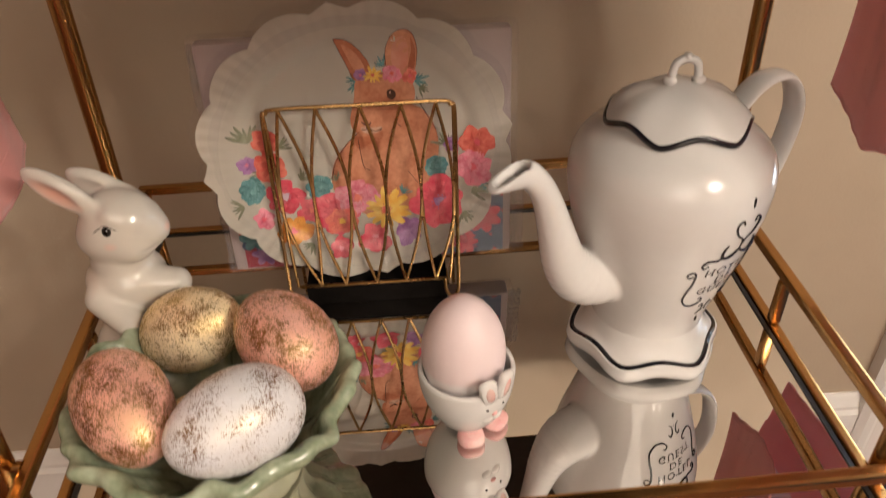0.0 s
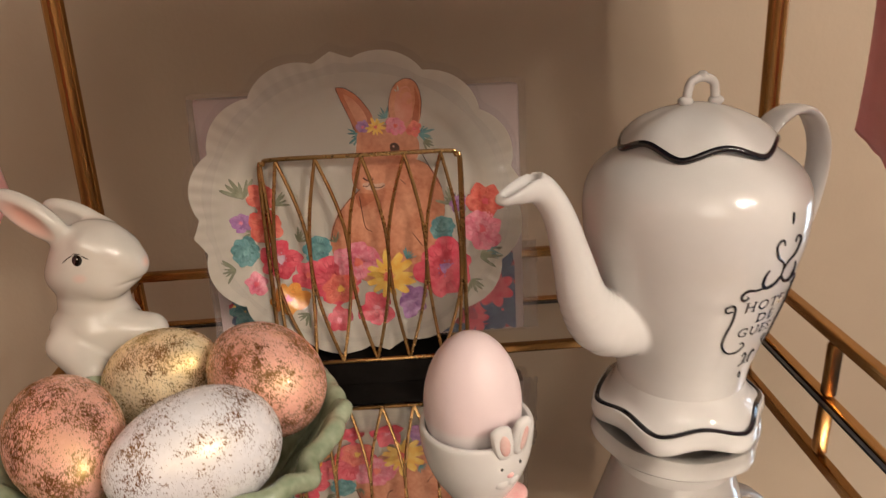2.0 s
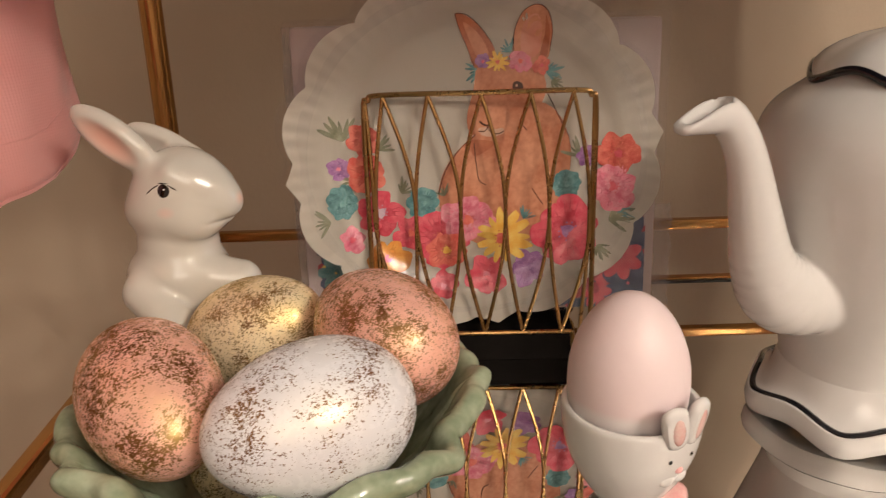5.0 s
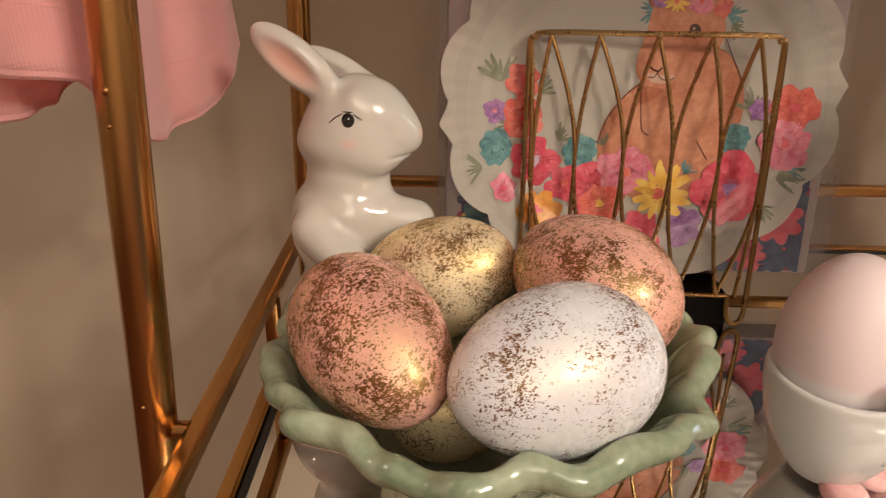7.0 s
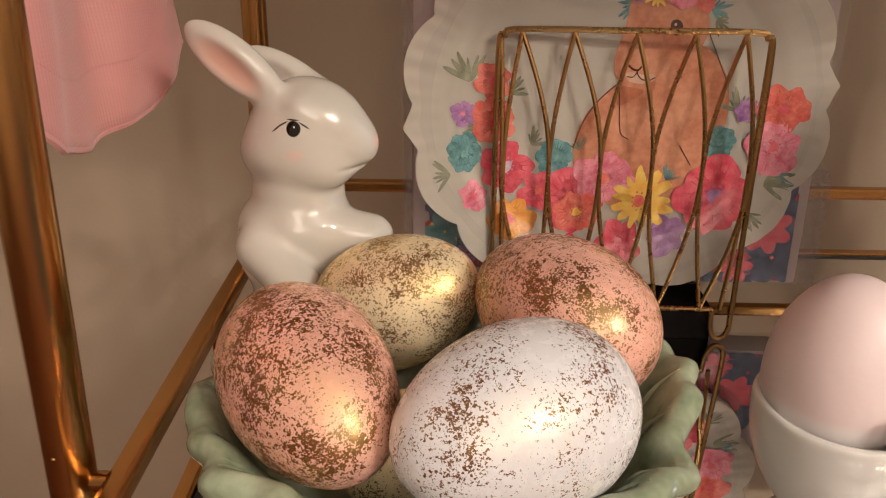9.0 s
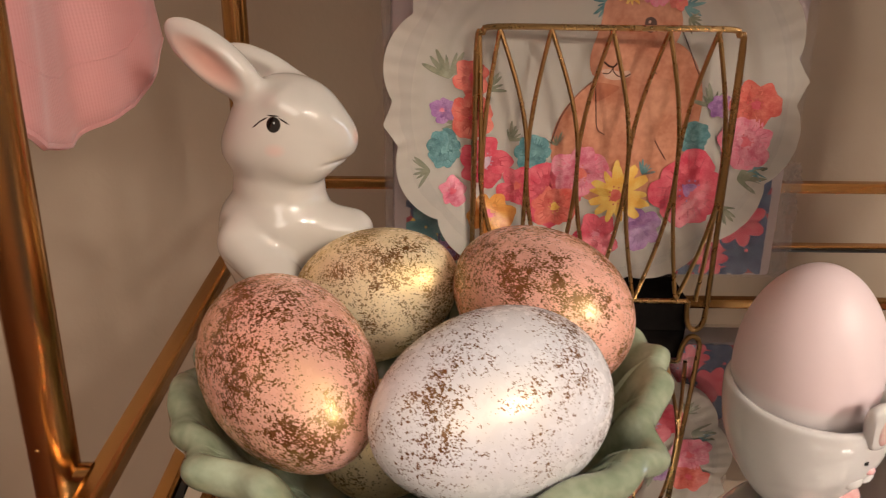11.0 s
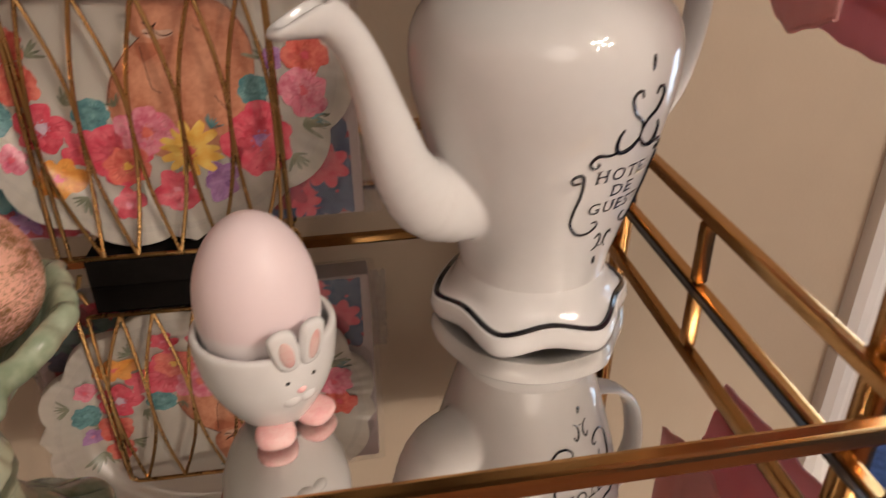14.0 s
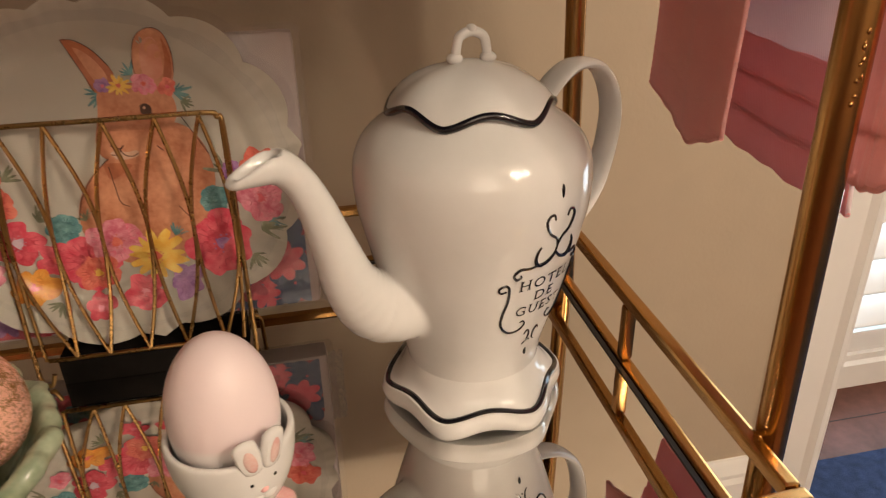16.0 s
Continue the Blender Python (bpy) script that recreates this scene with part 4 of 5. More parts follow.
design_animal()
K = 0.745 / 305.0       # one unit of the design's sheet
for i, (cx, cy, deg, L, m) in enumerate(((185, 395, 105, 62, LEAF), (262, 412, 50, 42, LEAF), (165, 568, 182, 42, LEAF), (775, 545, 15, 62, LEAF), (712, 415, 110, 52, LEAF), (628, 235, 0, 42, TEAL),
                                         (548, 195, 125, 32, TEAL), (482, 234, 190, 40, TEAL), (320, 505, 60, 42, LEAF), (592, 552, 60, 42, TEAL), (415, 508, 105, 32, LEAF), (345, 682, 225, 38, LEAF),
                                         (752, 600, -60, 50, LEAF), (520, 232, 250, 24, LEAF), (640, 255, -20, 34, LEAF), (215, 480, 200, 40, LEAF), (790, 520, -15, 60, TEAL))):
    sprig(*at(cx, cy), radians(deg), L * K, m, i)
for i, (cx, cy, r, m, c, n) in enumerate((
        (190, 530, 38, TEAL, TEAL, 8), (370, 525, 36, TEAL, TEAL, 8), (685, 475, 36, TEAL, TEAL, 8), (230, 390, 36, CORAL, RED, 6), (178, 455, 26, PURPLE, PINK, 6), (242, 465, 46, CORAL, RED, 6),
        (345, 590, 42, RED, CORAL, 5), (410, 600, 66, RED, CORAL, 7), (275, 548, 62, RED, LILAC, 5), (215, 605, 34, PINK, RED, 5), (295, 645, 50, ORANGE, RED, 5),
        (470, 558, 60, PINK, CORAL, 6), (425, 625, 46, CORAL, YELLOW, 6), (420, 700, 36, RED, PINK, 5), (605, 655, 44, PURPLE, PURPLE, 5), (515, 675, 48, RED, PINK, 5),
        (725, 412, 24, PURPLE, PURPLE, 6), (790, 405, 46, CORAL, RED, 6), (780, 475, 54, PINK, RED, 7), (690, 575, 82, RED, PURPLE, 7), (545, 595, 68, YELLOW, CORAL, 13),
        (488, 217, 18, PURPLE, PINK, 6), (617, 222, 21, CORAL, RED, 6), (570, 214, 26, PINK, CORAL, 6), (520, 217, 24, YELLOW, CORAL, 11))):
    flower(*at(cx, cy), 0.92 * r * K, m, c, n, i)
bm = bmesh.new()
seg = 180
inner, outer = [], []
for i in range(seg):
    a = i * math.tau / seg
    inner.append(bm.verts.new((RP * 0.86 * math.cos(a), AS * RP * 0.86 * math.sin(a), 0.0115)))
    r = RP * 1.055 * rim(a)
    outer.append(bm.verts.new((r * math.cos(a), AS * r * math.sin(a), -0.006 + 0.0015 * math.sin(9 * a))))
for i in range(seg):
    j = (i + 1) % seg
    bm.faces.new((inner[i], outer[i], outer[j], inner[j]))
part("plastic_wrap", bm, film_clear, plates, "clear shrink wrap round the plates")

# ---- napkin pack behind the plates ----
pack = thing("napkin_pack", "square pack of floral paper napkins in clear film", "napkins")
pack.matrix_basis = pose(-0.0500, 0.5125, 0.0205, -5.5, 0, 1.5)
part("napkins", boxed(-0.114, 0.113, -0.009, 0.009, 0.0015, 0.186, 0.004), lilac, pack)
bm = bmesh.new()
rnd = random.Random(5)
for x0 in (-0.104, 0.0):
    vs = [bm.verts.new((x, -0.00915, z)) for x, z in ((x0, 0.004), (x0 + 0.104, 0.004), (x0 + 0.104, 0.060), (x0 + 0.06, 0.066), (x0 + 0.03, 0.058), (x0, 0.064))]
    bm.faces.new(vs).material_index = 6
for k in range(60):
    x, z, r = rnd.uniform(-0.095, 0.095), rnd.uniform(0.012, 0.060), rnd.uniform(0.009, 0.021)
    if k < 26:
        x = math.copysign(rnd.uniform(0.066, 0.098), x)
    n, t0, mi = rnd.choice((5, 6, 7)), rnd.uniform(0, 6), rnd.choice((1, 2, 3, 4, 7, 8) if x < -0.05 else (0, 2, 2, 3, 4, 5))
    for j in range(n):
        a = t0 + j * math.tau / n
        vs = []
        for q in range(10):
            b = q * math.tau / 10
            X, Z = 0.55 * r + 0.5 * r * math.cos(b), 0.3 * r * math.sin(b)
            vs.append(bm.verts.new((max(-0.1065, min(0.1065, x + X * math.cos(a) - Z * math.sin(a))), -0.0092 - 0.00002 * k, max(0.003, z + X * math.sin(a) + Z * math.cos(a)))))
        bm.faces.new(vs).material_index = mi
part("floral_print", bm, [WINE, PURPLE, RED, NAVY, WINE, NAVY, WINE, YELLOW, TEAL], pack)
crinkle = film_clear.copy()
crinkle.name = "crinkled_clear_film"
crinkle.node_tree.nodes["Mix Shader"].inputs["Fac"].default_value = 0.30
for s, x0, x1, z1 in ((1, 0.113, 0.124, 0.070), (-1, 0.113, 0.119, 0.186)):
    bm = bmesh.new()
    nu, nv = 8, 60
    rows = [[bm.verts.new((s * (x0 + (x1 - x0) * i / nu + 0.0003 * math.sin(31 * j / nv + i)), -0.006 + 0.0022 * math.sin(17 * i / nu + 23 * j / nv) + 0.0012 * math.sin(71 * j / nv), 0.001 + (z1 - 0.001) * j / nv)) for i in range(nu + 1)] for j in range(nv + 1)]
    for A, B in zip(rows, rows[1:]):
        for i in range(nu):
            bm.faces.new((A[i], A[i + 1], B[i + 1], B[i]))
    bmesh.ops.solidify(bm, geom=list(bm.faces), thickness=0.0002)
    part("film_fold", bm, crinkle, pack, "crumpled edge of the clear film")
bm = boxed(-0.118, 0.118, -0.0105, 0.0105, 0.0, 0.190, 0.004)
part("film", bm, film_clear, pack, "clear crinkled plastic film")

# ---- ceramic rabbit: one plain mesh ----
def turned(rx=0, ry=0, rz=0):
    return pose(0, 0, 0, rx, ry, rz)


RB0 = (-0.2050, 0.4048, 0.0)
EAR_T = turned(0, -52, 0) @ turned(0, 0, -8)


def rabbit_field(p):
    d = ellipsoid(p, (0.008, 0, 0.146), (0.0255, 0.0205, 0.0215))                 # head
    d = smin(d, ellipsoid(p, (0.0265, 0, 0.1395), (0.0122, 0.0120, 0.0108)), 0.008)   # muzzle
    d = smin(d, ellipsoid(p, (0.0035, 0, 0.1360), (0.0262, 0.0228, 0.0180)), 0.006)      # jaw and back of the head
    for y in (-1, 1):
        d = smin(d, capsule(p, (0.010, y * 0.0135, 0.1575), (0.026, y * 0.0085, 0.1490), 0.0040, 0.0030), 0.006)   # brow
        d = smin(d, ellipsoid(p, (0.014, y * 0.008, 0.1310), (0.0135, 0.0120, 0.0095)), 0.006)
    mouth = np.clip((p[..., 0] - 0.0235) / 0.004, 0, 1) * np.exp(-(((p[..., 2] - 0.1315 - 6.0 * (p[..., 0] - 0.028) ** 2) / 0.0012) ** 2))
    d = d + 0.0007 * mouth
    b = ellipsoid(p, (-0.001, 0, 0.0900), (0.0275, 0.0260, 0.0285))
    b = smin(b, ellipsoid(p, (0.000, 0, 0.1030), (0.0245, 0.0240, 0.0150)), 0.008)
    b = smin(b, ellipsoid(p, (-0.004, 0, 0.034), (0.034, 0.031, 0.036)), 0.015)
    b = smin(b, capsule(p, (0.006, -0.009, 0.1025), (0.0350, -0.004, 0.0980), 0.0130, 0.0105), 0.006)   # arms
    b = smin(b, capsule(p, (-0.010, -0.020, 0.0960), (0.008, -0.0285, 0.0830), 0.0115, 0.0105), 0.004)
    b = smin(b, ellipsoid(p, (0.020, -0.016, 0.010), (0.020, 0.012, 0.011)), 0.006)
    b = smin(b, ellipsoid(p, (0.020, 0.016, 0.010), (0.020, 0.012, 0.011)), 0.006)
    b = smin(b, capsule(p, (0.001, 0, 0.108), (0.002, 0, 0.126), 0.0215, 0.0200), 0.003)
    d = smin(d, b, 0.0028)
    for c, t in (((-0.0180, -0.010, 0.1735), EAR_T), ((-0.0035, 0.013, 0.1625), turned(0, -60, 0))):
        e = ellipsoid(p, c, (0.0108, 0.0060, 0.0250), t)
        front = Vector((-0.001, -0.0072, 0.0015))
        hollow = ellipsoid(p, tuple(Vector(c) + t.to_3x3() @ front), (0.0078, 0.0042, 0.0195), t)
        e = -smin(-e, hollow, 0.002)
        d = smin(d, e, 0.005)
    return np.maximum(d, -p[..., 2] + 0.0005)


P, F, N = field_mesh(rabbit_field, (-0.055, -0.05, -0.003), (0.062, 0.05, 0.205), 0.0012)
F = np.concatenate([F[:, [0, 1, 2]], F[:, [0, 2, 3]]])
me = net("rabbit_figurine", P, F, N)
glazed = cream.copy()
glazed.name = "cream_glaze_with_painted_face"
n, l = glazed.node_tree.nodes, glazed.node_tree.links
p = n["Principled BSDF"]
co = n.new("ShaderNodeTexCoord")
last = p.inputs["Base Color"].links[0].from_socket


def painted(center, radii, color, soft, turn=(0, 0, 0)):
    """Adds a painted patch, an ellipsoid in the figurine's own space, to the glaze's colour."""
    global last
    mp, ln, rng, mix = n.new("ShaderNodeMapping"), n.new("ShaderNodeVectorMath"), n.new("ShaderNodeMapRange"), n.new("ShaderNodeMix")
    mp.vector_type = "TEXTURE"
    mp.inputs["Location"].default_value, mp.inputs["Scale"].default_value = center, radii
    mp.inputs["Rotation"].default_value = [radians(q) for q in turn]
    ln.operation = "LENGTH"
    l.new(co.outputs["Object"], mp.inputs["Vector"])
    l.new(mp.outputs[0], ln.inputs[0])
    rng.inputs["From Min"].default_value, rng.inputs["From Max"].default_value = 1.0, 1.0 - soft
    l.new(ln.outputs["Value"], rng.inputs["Value"])
    mix.data_type = "RGBA"
    l.new(rng.outputs[0], mix.inputs[0])
    l.new(last, mix.inputs[6])
    mix.inputs[7].default_value = (*color, 1)
    last = mix.outputs[2]


EC = Vector((-0.0180, -0.010, 0.1735)) + EAR_T.to_3x3() @ Vector((-0.001, -0.0072, 0.0015))
painted(EC, (0.0085, 0.0070, 0.0215), (0.72, 0.40, 0.31), 0.45, [math.degrees(q) for q in EAR_T.to_euler()])
painted((0.0085, -0.0180, 0.1395), (0.0060, 0.0080, 0.0040), (0.74, 0.44, 0.38), 0.95)
painted((0.0395, 0, 0.1415), (0.0050, 0.0060, 0.0042), (0.74, 0.50, 0.42), 0.9)
for y in (-0.0185, 0.0185):
    painted((0.0085, y, 0.1500), (0.0033, 0.0060, 0.0036), (0.004, 0.004, 0.005), 0.1)
    # a tiny white glint put into each eye's colour
    painted((0.0088, y, 0.1508), (0.0005, 0.0060, 0.0005), (0.75, 0.75, 0.75), 0.3)
    for x, z, a in ((0.0038, 0.1518, -28), (0.0128, 0.1516, 32), (0.0083, 0.1537, 2), (0.0012, 0.1500, -38)):
        painted((x, y, z), (0.0032, 0.0070, 0.00042), (0.02, 0.015, 0.015), 0.4, (0, a, 0))
l.new(last, p.inputs["Base Color"])
rabbit = tagged(part("rabbit_figurine", me, glazed), "glossy cream ceramic rabbit with a pink inner ear", "figurine")
rabbit.matrix_basis = pose(*RB0, 0, 0, -6) @ Matrix.Scale(0.947, 4)

# ---- green leaf bowl ----
BOWL = (-0.1373, 0.3197, 0.0)
bowl = thing("leaf_bowl", "sage green glazed pottery bowl shaped like leaves", "bowl", BOWL)
bowl.scale = (1.02, 1.02, 0.91)


def leafy(r, z, a, k):
    """Ripples of the leaf rim, stronger towards the edge."""
    s = max(0.0, (z - 0.030) / 0.050) ** 1.5
    w = 0.0015 * math.sin(7 * a + 0.6) + 0.0011 * math.sin(11 * a + 2.1) + 0.0010 * math.sin(19 * a + 0.4 + 1.5 * math.sin(2 * a)) + 0.0006 * math.sin(27 * a + 3 * math.sin(2 * a))
    lift = 0.0012 * math.sin(5 * a + 1.0) + 0.0011 * math.sin(9 * a + 2.6) + 0.0009 * math.sin(23 * a + 2 * math.sin(3 * a))
    fold = 0.0017 * math.sin(14 * a + 55 * z + 1.5 * math.sin(3 * a)) * min(1.0, z / 0.02) * (1 - 0.5 * min(1.0, s))
    rib = 0.0004 * abs(math.sin(13 * a)) * (1 - s)
    return r + s * w + rib + fold, z + s * lift


BP = [(0.026, 0.004), (0.037, 0.0015), (0.0400, 0.004), (0.0375, 0.010), (0.0365, 0.022), (0.0415, 0.038), (0.0515, 0.053), (0.0625, 0.065), (0.0715, 0.0715), (0.0775, 0.0755), (0.0805, 0.0800),
      (0.0805, 0.0845), (0.0775, 0.0872), (0.0735, 0.0862), (0.0690, 0.0800), (0.0650, 0.0715), (0.059, 0.0620), (0.052, 0.0500), (0.043, 0.0400), (0.030, 0.0340), (0.010, 0.0320)]
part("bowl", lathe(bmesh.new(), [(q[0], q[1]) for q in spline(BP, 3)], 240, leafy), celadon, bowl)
for i in range(22):
    a = i * math.tau / 22 + 0.1 * math.sin(3 * i)
    for prof in ([(0.0745, 0.0868), (0.0690, 0.0800), (0.0650, 0.0715), (0.059, 0.0620), (0.052, 0.0500), (0.043, 0.0400)], [(0.0420, 0.0390), (0.0515, 0.0530), (0.0625, 0.0650), (0.0715, 0.0715), (0.0785, 0.0765)]):
        pts = []
        for q in spline(prof, 4):
            aa = a + 0.10 * math.sin(i * 2.1) * (q[0] - 0.05) / 0.03
            rr, zz = leafy(q[0], q[1], aa, 0)
            pts.append((rr * math.cos(aa), rr * math.sin(aa), zz))
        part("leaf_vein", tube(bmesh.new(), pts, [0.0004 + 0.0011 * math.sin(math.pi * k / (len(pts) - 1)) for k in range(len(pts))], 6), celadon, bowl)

# ---- speckled eggs ----
EGGS = (("egg", egg_white, (-0.1155, 0.2780, 0.0890), (-0.809, -0.582, 0.078), 0.0379, 0.0273, "white decorative egg with gold and brown flecks"),
        ("egg", egg_pink, (-0.1765, 0.2929, 0.0893), (0.546, -0.830, -0.114), 0.0381, 0.0252, "pink decorative egg with gold and brown flecks"),
        ("egg", egg_gold, (-0.1589, 0.3681, 0.0774), (0.828, -0.294, 0.476), 0.0372, 0.0266, "cream and gold flecked decorative egg"),
        ("egg", egg_pink, (-0.0970, 0.3387, 0.0904), (-0.642, 0.758, 0.112), 0.0370, 0.0269, "pink decorative egg with gold leaf patches"),
        ("egg", egg_gold, (-0.1480, 0.3120, 0.0510), (0.8, 0.4, 0.1), 0.0260, 0.0200, "flecked egg lying deep in the green bowl"))


def egg_mesh(L, W, full=1.0):
    bm = bmesh.new()
    prof = []
    for k in range(41):
        q = math.pi * k / 40
        z = -math.cos(q)
        prof.append((max(1e-5, W * math.sin(q) ** (full if z < 0 else 1.0) * (1 - 0.10 * z)), z * L))
    return lathe(bm, prof, 56)


for nm, m, c, ax, L, W, lab in EGGS:
    ob = tagged(part(nm, egg_mesh(L, W), m), lab, "egg", "decorative eggs in the green bowl")
    ob.matrix_basis = Matrix.Translation(c) @ Vector(ax).to_track_quat("Z", "Y").to_matrix().to_4x4()

# ---- egg cup with its egg ----
CUP = (0.0112, 0.3460, 0.0)
FD = radians(-90 + 31)          # the way the cup's face looks
cup = thing("egg_cup", "white ceramic egg cup with ears and pink feet", "egg cup", CUP)
cup.scale = (1.02, 1.02, 0.965)
CP = [(0.006, 0.0040), (0.0135, 0.0038), (0.0165, 0.0070), (0.0205, 0.0135), (0.0248, 0.0220), (0.0282, 0.0320), (0.0300, 0.0420), (0.0306, 0.0505), (0.0300, 0.0535), (0.0282, 0.0540), (0.0272, 0.0520), (0.0266, 0.0400), (0.0200, 0.0240), (0.008, 0.0160)]
part("cup", lathe(bmesh.new(), [(q[0], q[1]) for q in spline(CP, 4)], 72), china, cup)


def round_cup(da, z, out=0.0):
    r = float(np.interp(z, [q[1] for q in CP[:9]], [q[0] for q in CP[:9]])) + out
    return Vector((r * math.cos(FD + da), r * math.sin(FD + da), z))


for s in (-1, 1):
    T = Matrix.Rotation(FD + s * 0.22, 4, "Z") @ Matrix.Rotation(radians(6), 4, "Y") @ Matrix.Rotation(radians(-10 * s), 4, "X")
    bm = bmesh.new()
    ball(bm, (0, 0, 0), (1, 1, 1), 24, 18)
    for q in bm.verts:          # a rounded paddle, narrower at its root
        k = max(abs(q.co.x), abs(q.co.y), abs(q.co.z)) ** -0.38
        c = q.co * k
        c.y *= 1 + 0.16 * c.z
        q.co = T @ Vector((c.x * 0.0030, c.y * 0.0058, c.z * 0.0112)) + round_cup(s * 0.19, 0.0575, 0.0004)
    ear = part("ear", bm, china, cup)
    part("ear_inside", ball(bmesh.new(), round_cup(s * 0.187, 0.0572, 0.0027), (0.0013, 0.0031, 0.0074), 16, 10, T), ear_pink, ear, "pink inner ear")
    foot = bmesh.new()
    c = round_cup(s * 0.62 + 0.12, 0.0072)
    ball(foot, (0, 0, 0), (1, 1, 1), 20, 14)
    T = Matrix.Rotation(FD + s * 0.45, 4, "Z")
    for q in foot.verts:
        k = max(abs(q.co.x), abs(q.co.y), abs(q.co.z)) ** -0.32
        q.co = T @ Vector((q.co.x * k * 0.0088, q.co.y * k * 0.0090, q.co.z * k * 0.0047)) + Vector((c.x * 1.10, c.y * 1.10, 0.0048))
    part("foot", foot, foot_pink, cup, "pink glazed foot")
    part("eye", ball(bmesh.new(), round_cup(s * 0.20, 0.0405, -0.0004), (0.0011, 0.0011, 0.0012), 10, 8), china_black, cup)
part("nose", ball(bmesh.new(), round_cup(0.0, 0.0340, -0.0002), (0.0016, 0.0022, 0.0017), 12, 8, Matrix.Rotation(FD, 4, "Z")), foot_pink, cup)
bm = bmesh.new()
for s in (-1, 1):
    ball(bm, round_cup(s * 0.14, 0.0285, -0.0022), (0.0036, 0.0048, 0.0040), 14, 10, Matrix.Rotation(FD + s * 0.14, 4, "Z"))
part("muzzle", bm, china, cup)
plain_egg = tagged(part("egg", egg_mesh(0.0362, 0.0265, 0.55), egg_plain), "matte pale pink egg standing in the egg cup", "egg")
plain_egg.matrix_basis = pose(0.0098, 0.3498, 0.0654, 0, 0, 0)

# ---- towels over the side bars ----
def towel(side, mat, label, y0, y1, lows, folds, seed, bar_z=0.385, hem=None, out=0.030, flare=0.0):
    """A cloth over a bar: two layers with wavy folds, stitched hems and a lower edge given as (u, z) pairs."""
    rnd = random.Random(seed)
    ob = thing("towel", label, "towel", (CX + side * (PX + out), 0, 0))
    ph = rnd.uniform(0, 6)
    nu, nv = 72, 44
    for nm, low, inner, off in (("front_layer", lows[0], 1, 0.007), ("back_layer", lows[1], -1, 0.009)):
        us, zs = [q[0] for q in low], [q[1] for q in low]

        def place(u, v):
            z_low = float(np.interp(u, us, zs)) + 0.0009 * math.sin(9 * u + seed) + 0.0005 * math.sin(31 * u)
            z = bar_z + 0.0075 + (z_low - bar_z - 0.0075) * v
            f = min(1.0, v * 1.6) * folds
            x = -side * inner * (off * min(1, v * 8) + f * (0.5 + 0.5 * math.sin(4.2 * math.pi * u + ph + inner)) + (0.0016 * math.sin(17 * u + 9 * v) + 0.0009 * math.sin(41 * u + 3 * v)) * min(1.0, folds / 0.008))
            x += side * flare * v
            return (x, y0 + (y1 - y0) * (u + 0.018 * math.sin(7 * v + 5 * u)) + inner * 0.006 * v, z)

        bm = bmesh.new()
        rows = [[bm.verts.new(place(i / nu, j / nv)) for i in range(nu + 1)] for j in range(nv + 1)]
        for A, B in zip(rows, rows[1:]):
            for i in range(nu):
                bm.faces.new((A[i], A[i + 1], B[i + 1], B[i]))
        lay = part(nm, bm, mat, ob)
        m = lay.modifiers.new("thick", "SOLIDIFY")
        m.thickness, m.offset = 0.0024, 0
        part("hem", tube(bmesh.new(), [place(i / nu, 0.90) for i in range(nu + 1)], 0.0015, 6), hem or mat, lay)
        part("lower_edge", tube(bmesh.new(), [place(i / nu, 0.998) for i in range(nu + 1)], 0.0016, 6), hem or mat, lay)
        if hem:
            for v0, v1, lift in ((0.72, 0.815, 0.0045), (0.80, 0.91, 0.0030), (0.895, 0.997, 0.0018)):
                bm = bmesh.new()
                A, B = [[bm.verts.new(Vector(place(i / nu, v)) + Vector((-side * inner * lift, 0, 0))) for i in range(nu + 1)] for v in (v0, v1)]
                for i in range(nu):
                    bm.faces.new((A[i], A[i + 1], B[i + 1], B[i]))
                bmesh.ops.solidify(bm, geom=list(bm.faces), thickness=0.0012)
                part("band", bm, hem, lay, "pink woven border")
    return ob


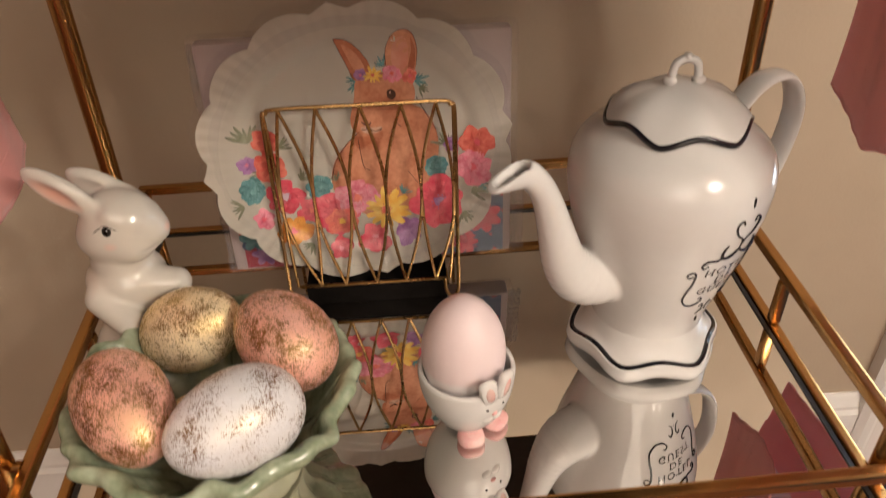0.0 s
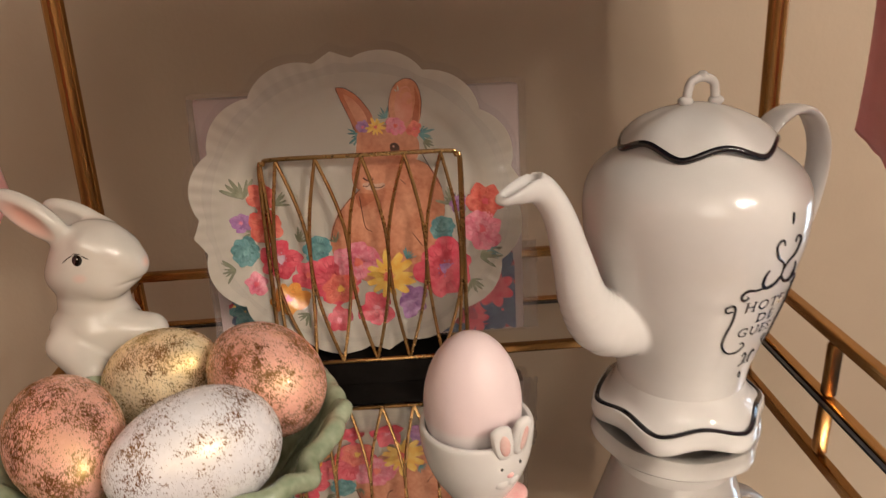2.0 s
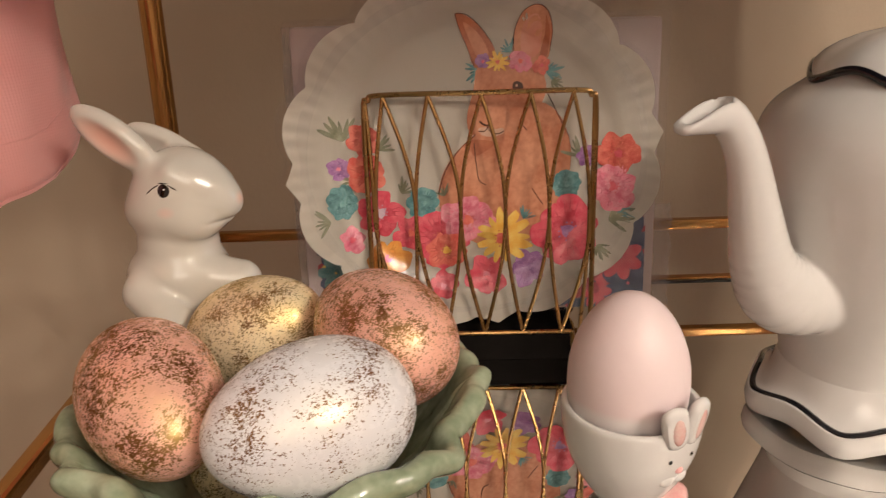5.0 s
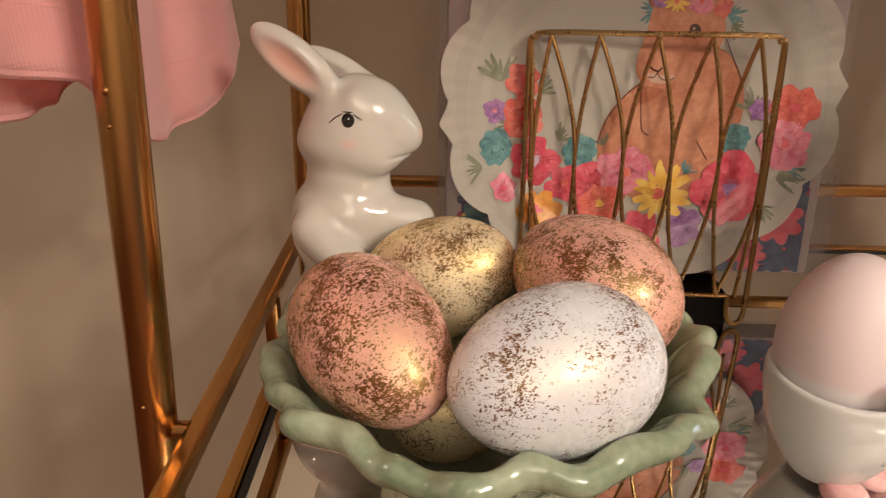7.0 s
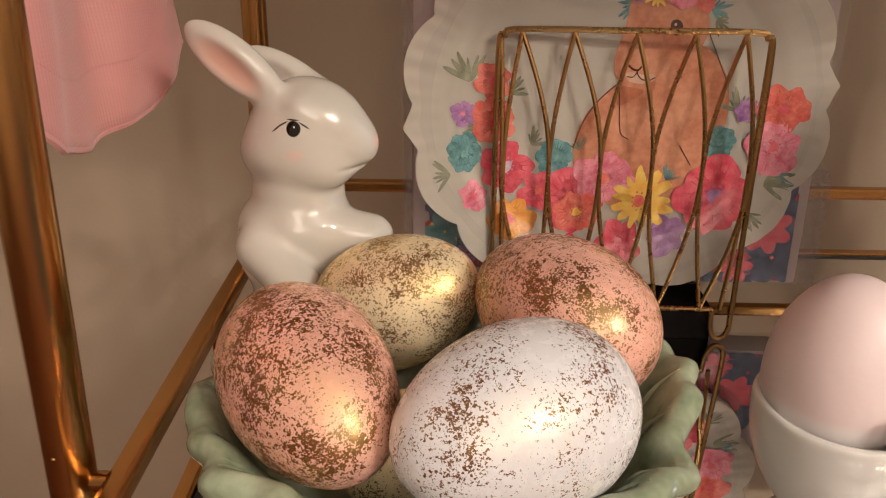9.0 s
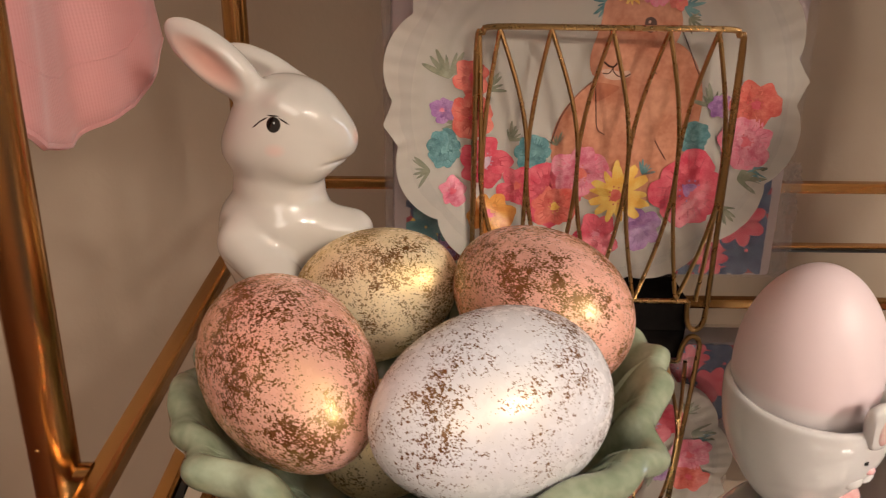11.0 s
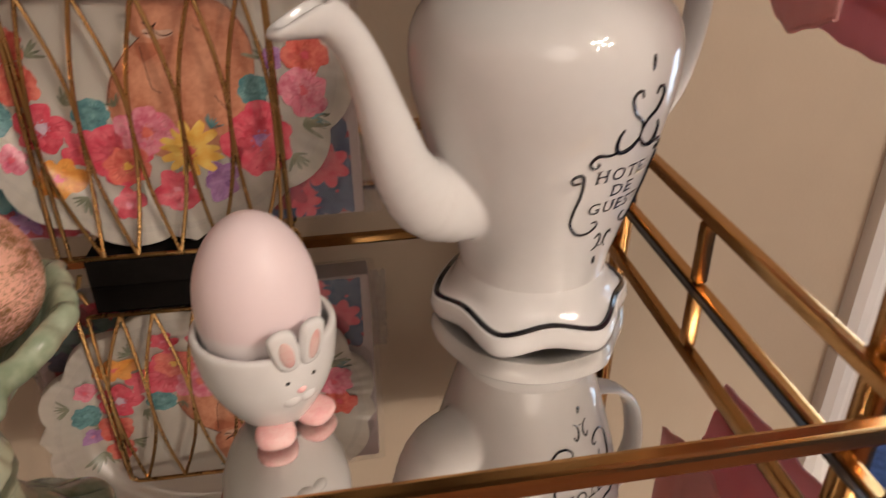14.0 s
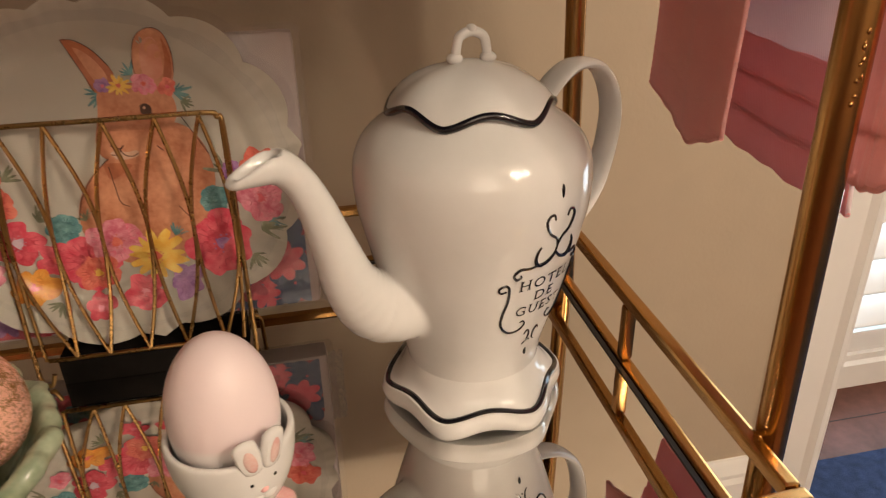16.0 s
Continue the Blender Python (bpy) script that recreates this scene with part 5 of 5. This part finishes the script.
towel(-1, towel_pink, "salmon pink waffle cotton towel hung over the cart's side bar", 0.240, 0.462,
      (((0, 0.187), (0.28, 0.171), (0.44, 0.142), (0.60, 0.134), (0.82, 0.141), (1, 0.164)), ((0, 0.165), (0.5, 0.155), (1, 0.175))), 0.012, 3)
towel(1, towel_pink, "salmon pink waffle towel folded over the side bar", 0.386, 0.474,
      (((0, 0.157), (0.38, 0.147), (0.55, 0.151), (1, 0.171)), ((0, 0.25), (1, 0.26))), 0.0016, 8)
towel(1, towel_white, "pale pink tea towel with rose woven borders", 0.340, 0.480,
      (((0, 0.127), (0.35, 0.127), (0.80, 0.135), (1, 0.138)), ((0, 0.24), (1, 0.25))), 0.0014, 11, hem=towel_rose, flare=0.045, out=0.034, bar_z=0.392)
towel(1, towel_pink, "narrow folded salmon pink towel on the side bar", 0.262, 0.302,
      (((0, 0.178), (0.6, 0.168), (1, 0.168)), ((0, 0.24), (1, 0.24))), 0.003, 14)

# ---- white pitcher on the lower shelf ----
LOW = FLOOR + TOP - 0.372
jug = thing("pitcher", "white ceramic pitcher with painted leaves on the lower shelf", "pitcher", (0.118, 0.425, LOW))
JP = [(0.030, 0.002), (0.042, 0.0), (0.046, 0.006), (0.056, 0.040), (0.060, 0.085), (0.055, 0.125), (0.050, 0.150), (0.053, 0.166), (0.0565, 0.172), (0.0540, 0.1725), (0.048, 0.160), (0.046, 0.140), (0.050, 0.08), (0.03, 0.012), (0.004, 0.010)]
part("body", lathe(bmesh.new(), [(q[0], q[1]) for q in spline(JP, 4)], 64), china, jug)
part("rim_line", tube(bmesh.new(), [(0.0562 * math.cos(k * math.tau / 64), 0.0562 * math.sin(k * math.tau / 64), 0.1722) for k in range(64)], 0.0013, 8, True), gold_wire, jug, "gold painted rim")
part("handle", tube(bmesh.new(), spline([(0.048, -0.004, 0.150), (0.066, -0.006, 0.165), (0.082, -0.007, 0.160), (0.090, -0.008, 0.130), (0.082, -0.007, 0.090), (0.058, -0.004, 0.060)], 8), 0.0055, 12), gold_wire, jug, "gold handle")
for k in range(7):
    a = radians(-150 + 18 * k)
    leaf = bmesh.new()
    ball(leaf, (0.0508 * math.cos(a), 0.0508 * math.sin(a), 0.152 + 0.006 * (k % 2)), (0.0011, 0.0030, 0.0075), 12, 8, Matrix.Rotation(a, 4, "Z") @ Matrix.Rotation(radians(35 if k % 2 else -35), 4, "X"))
    part("painted_leaf", leaf, LEAF, jug, "grey-green painted leaf")
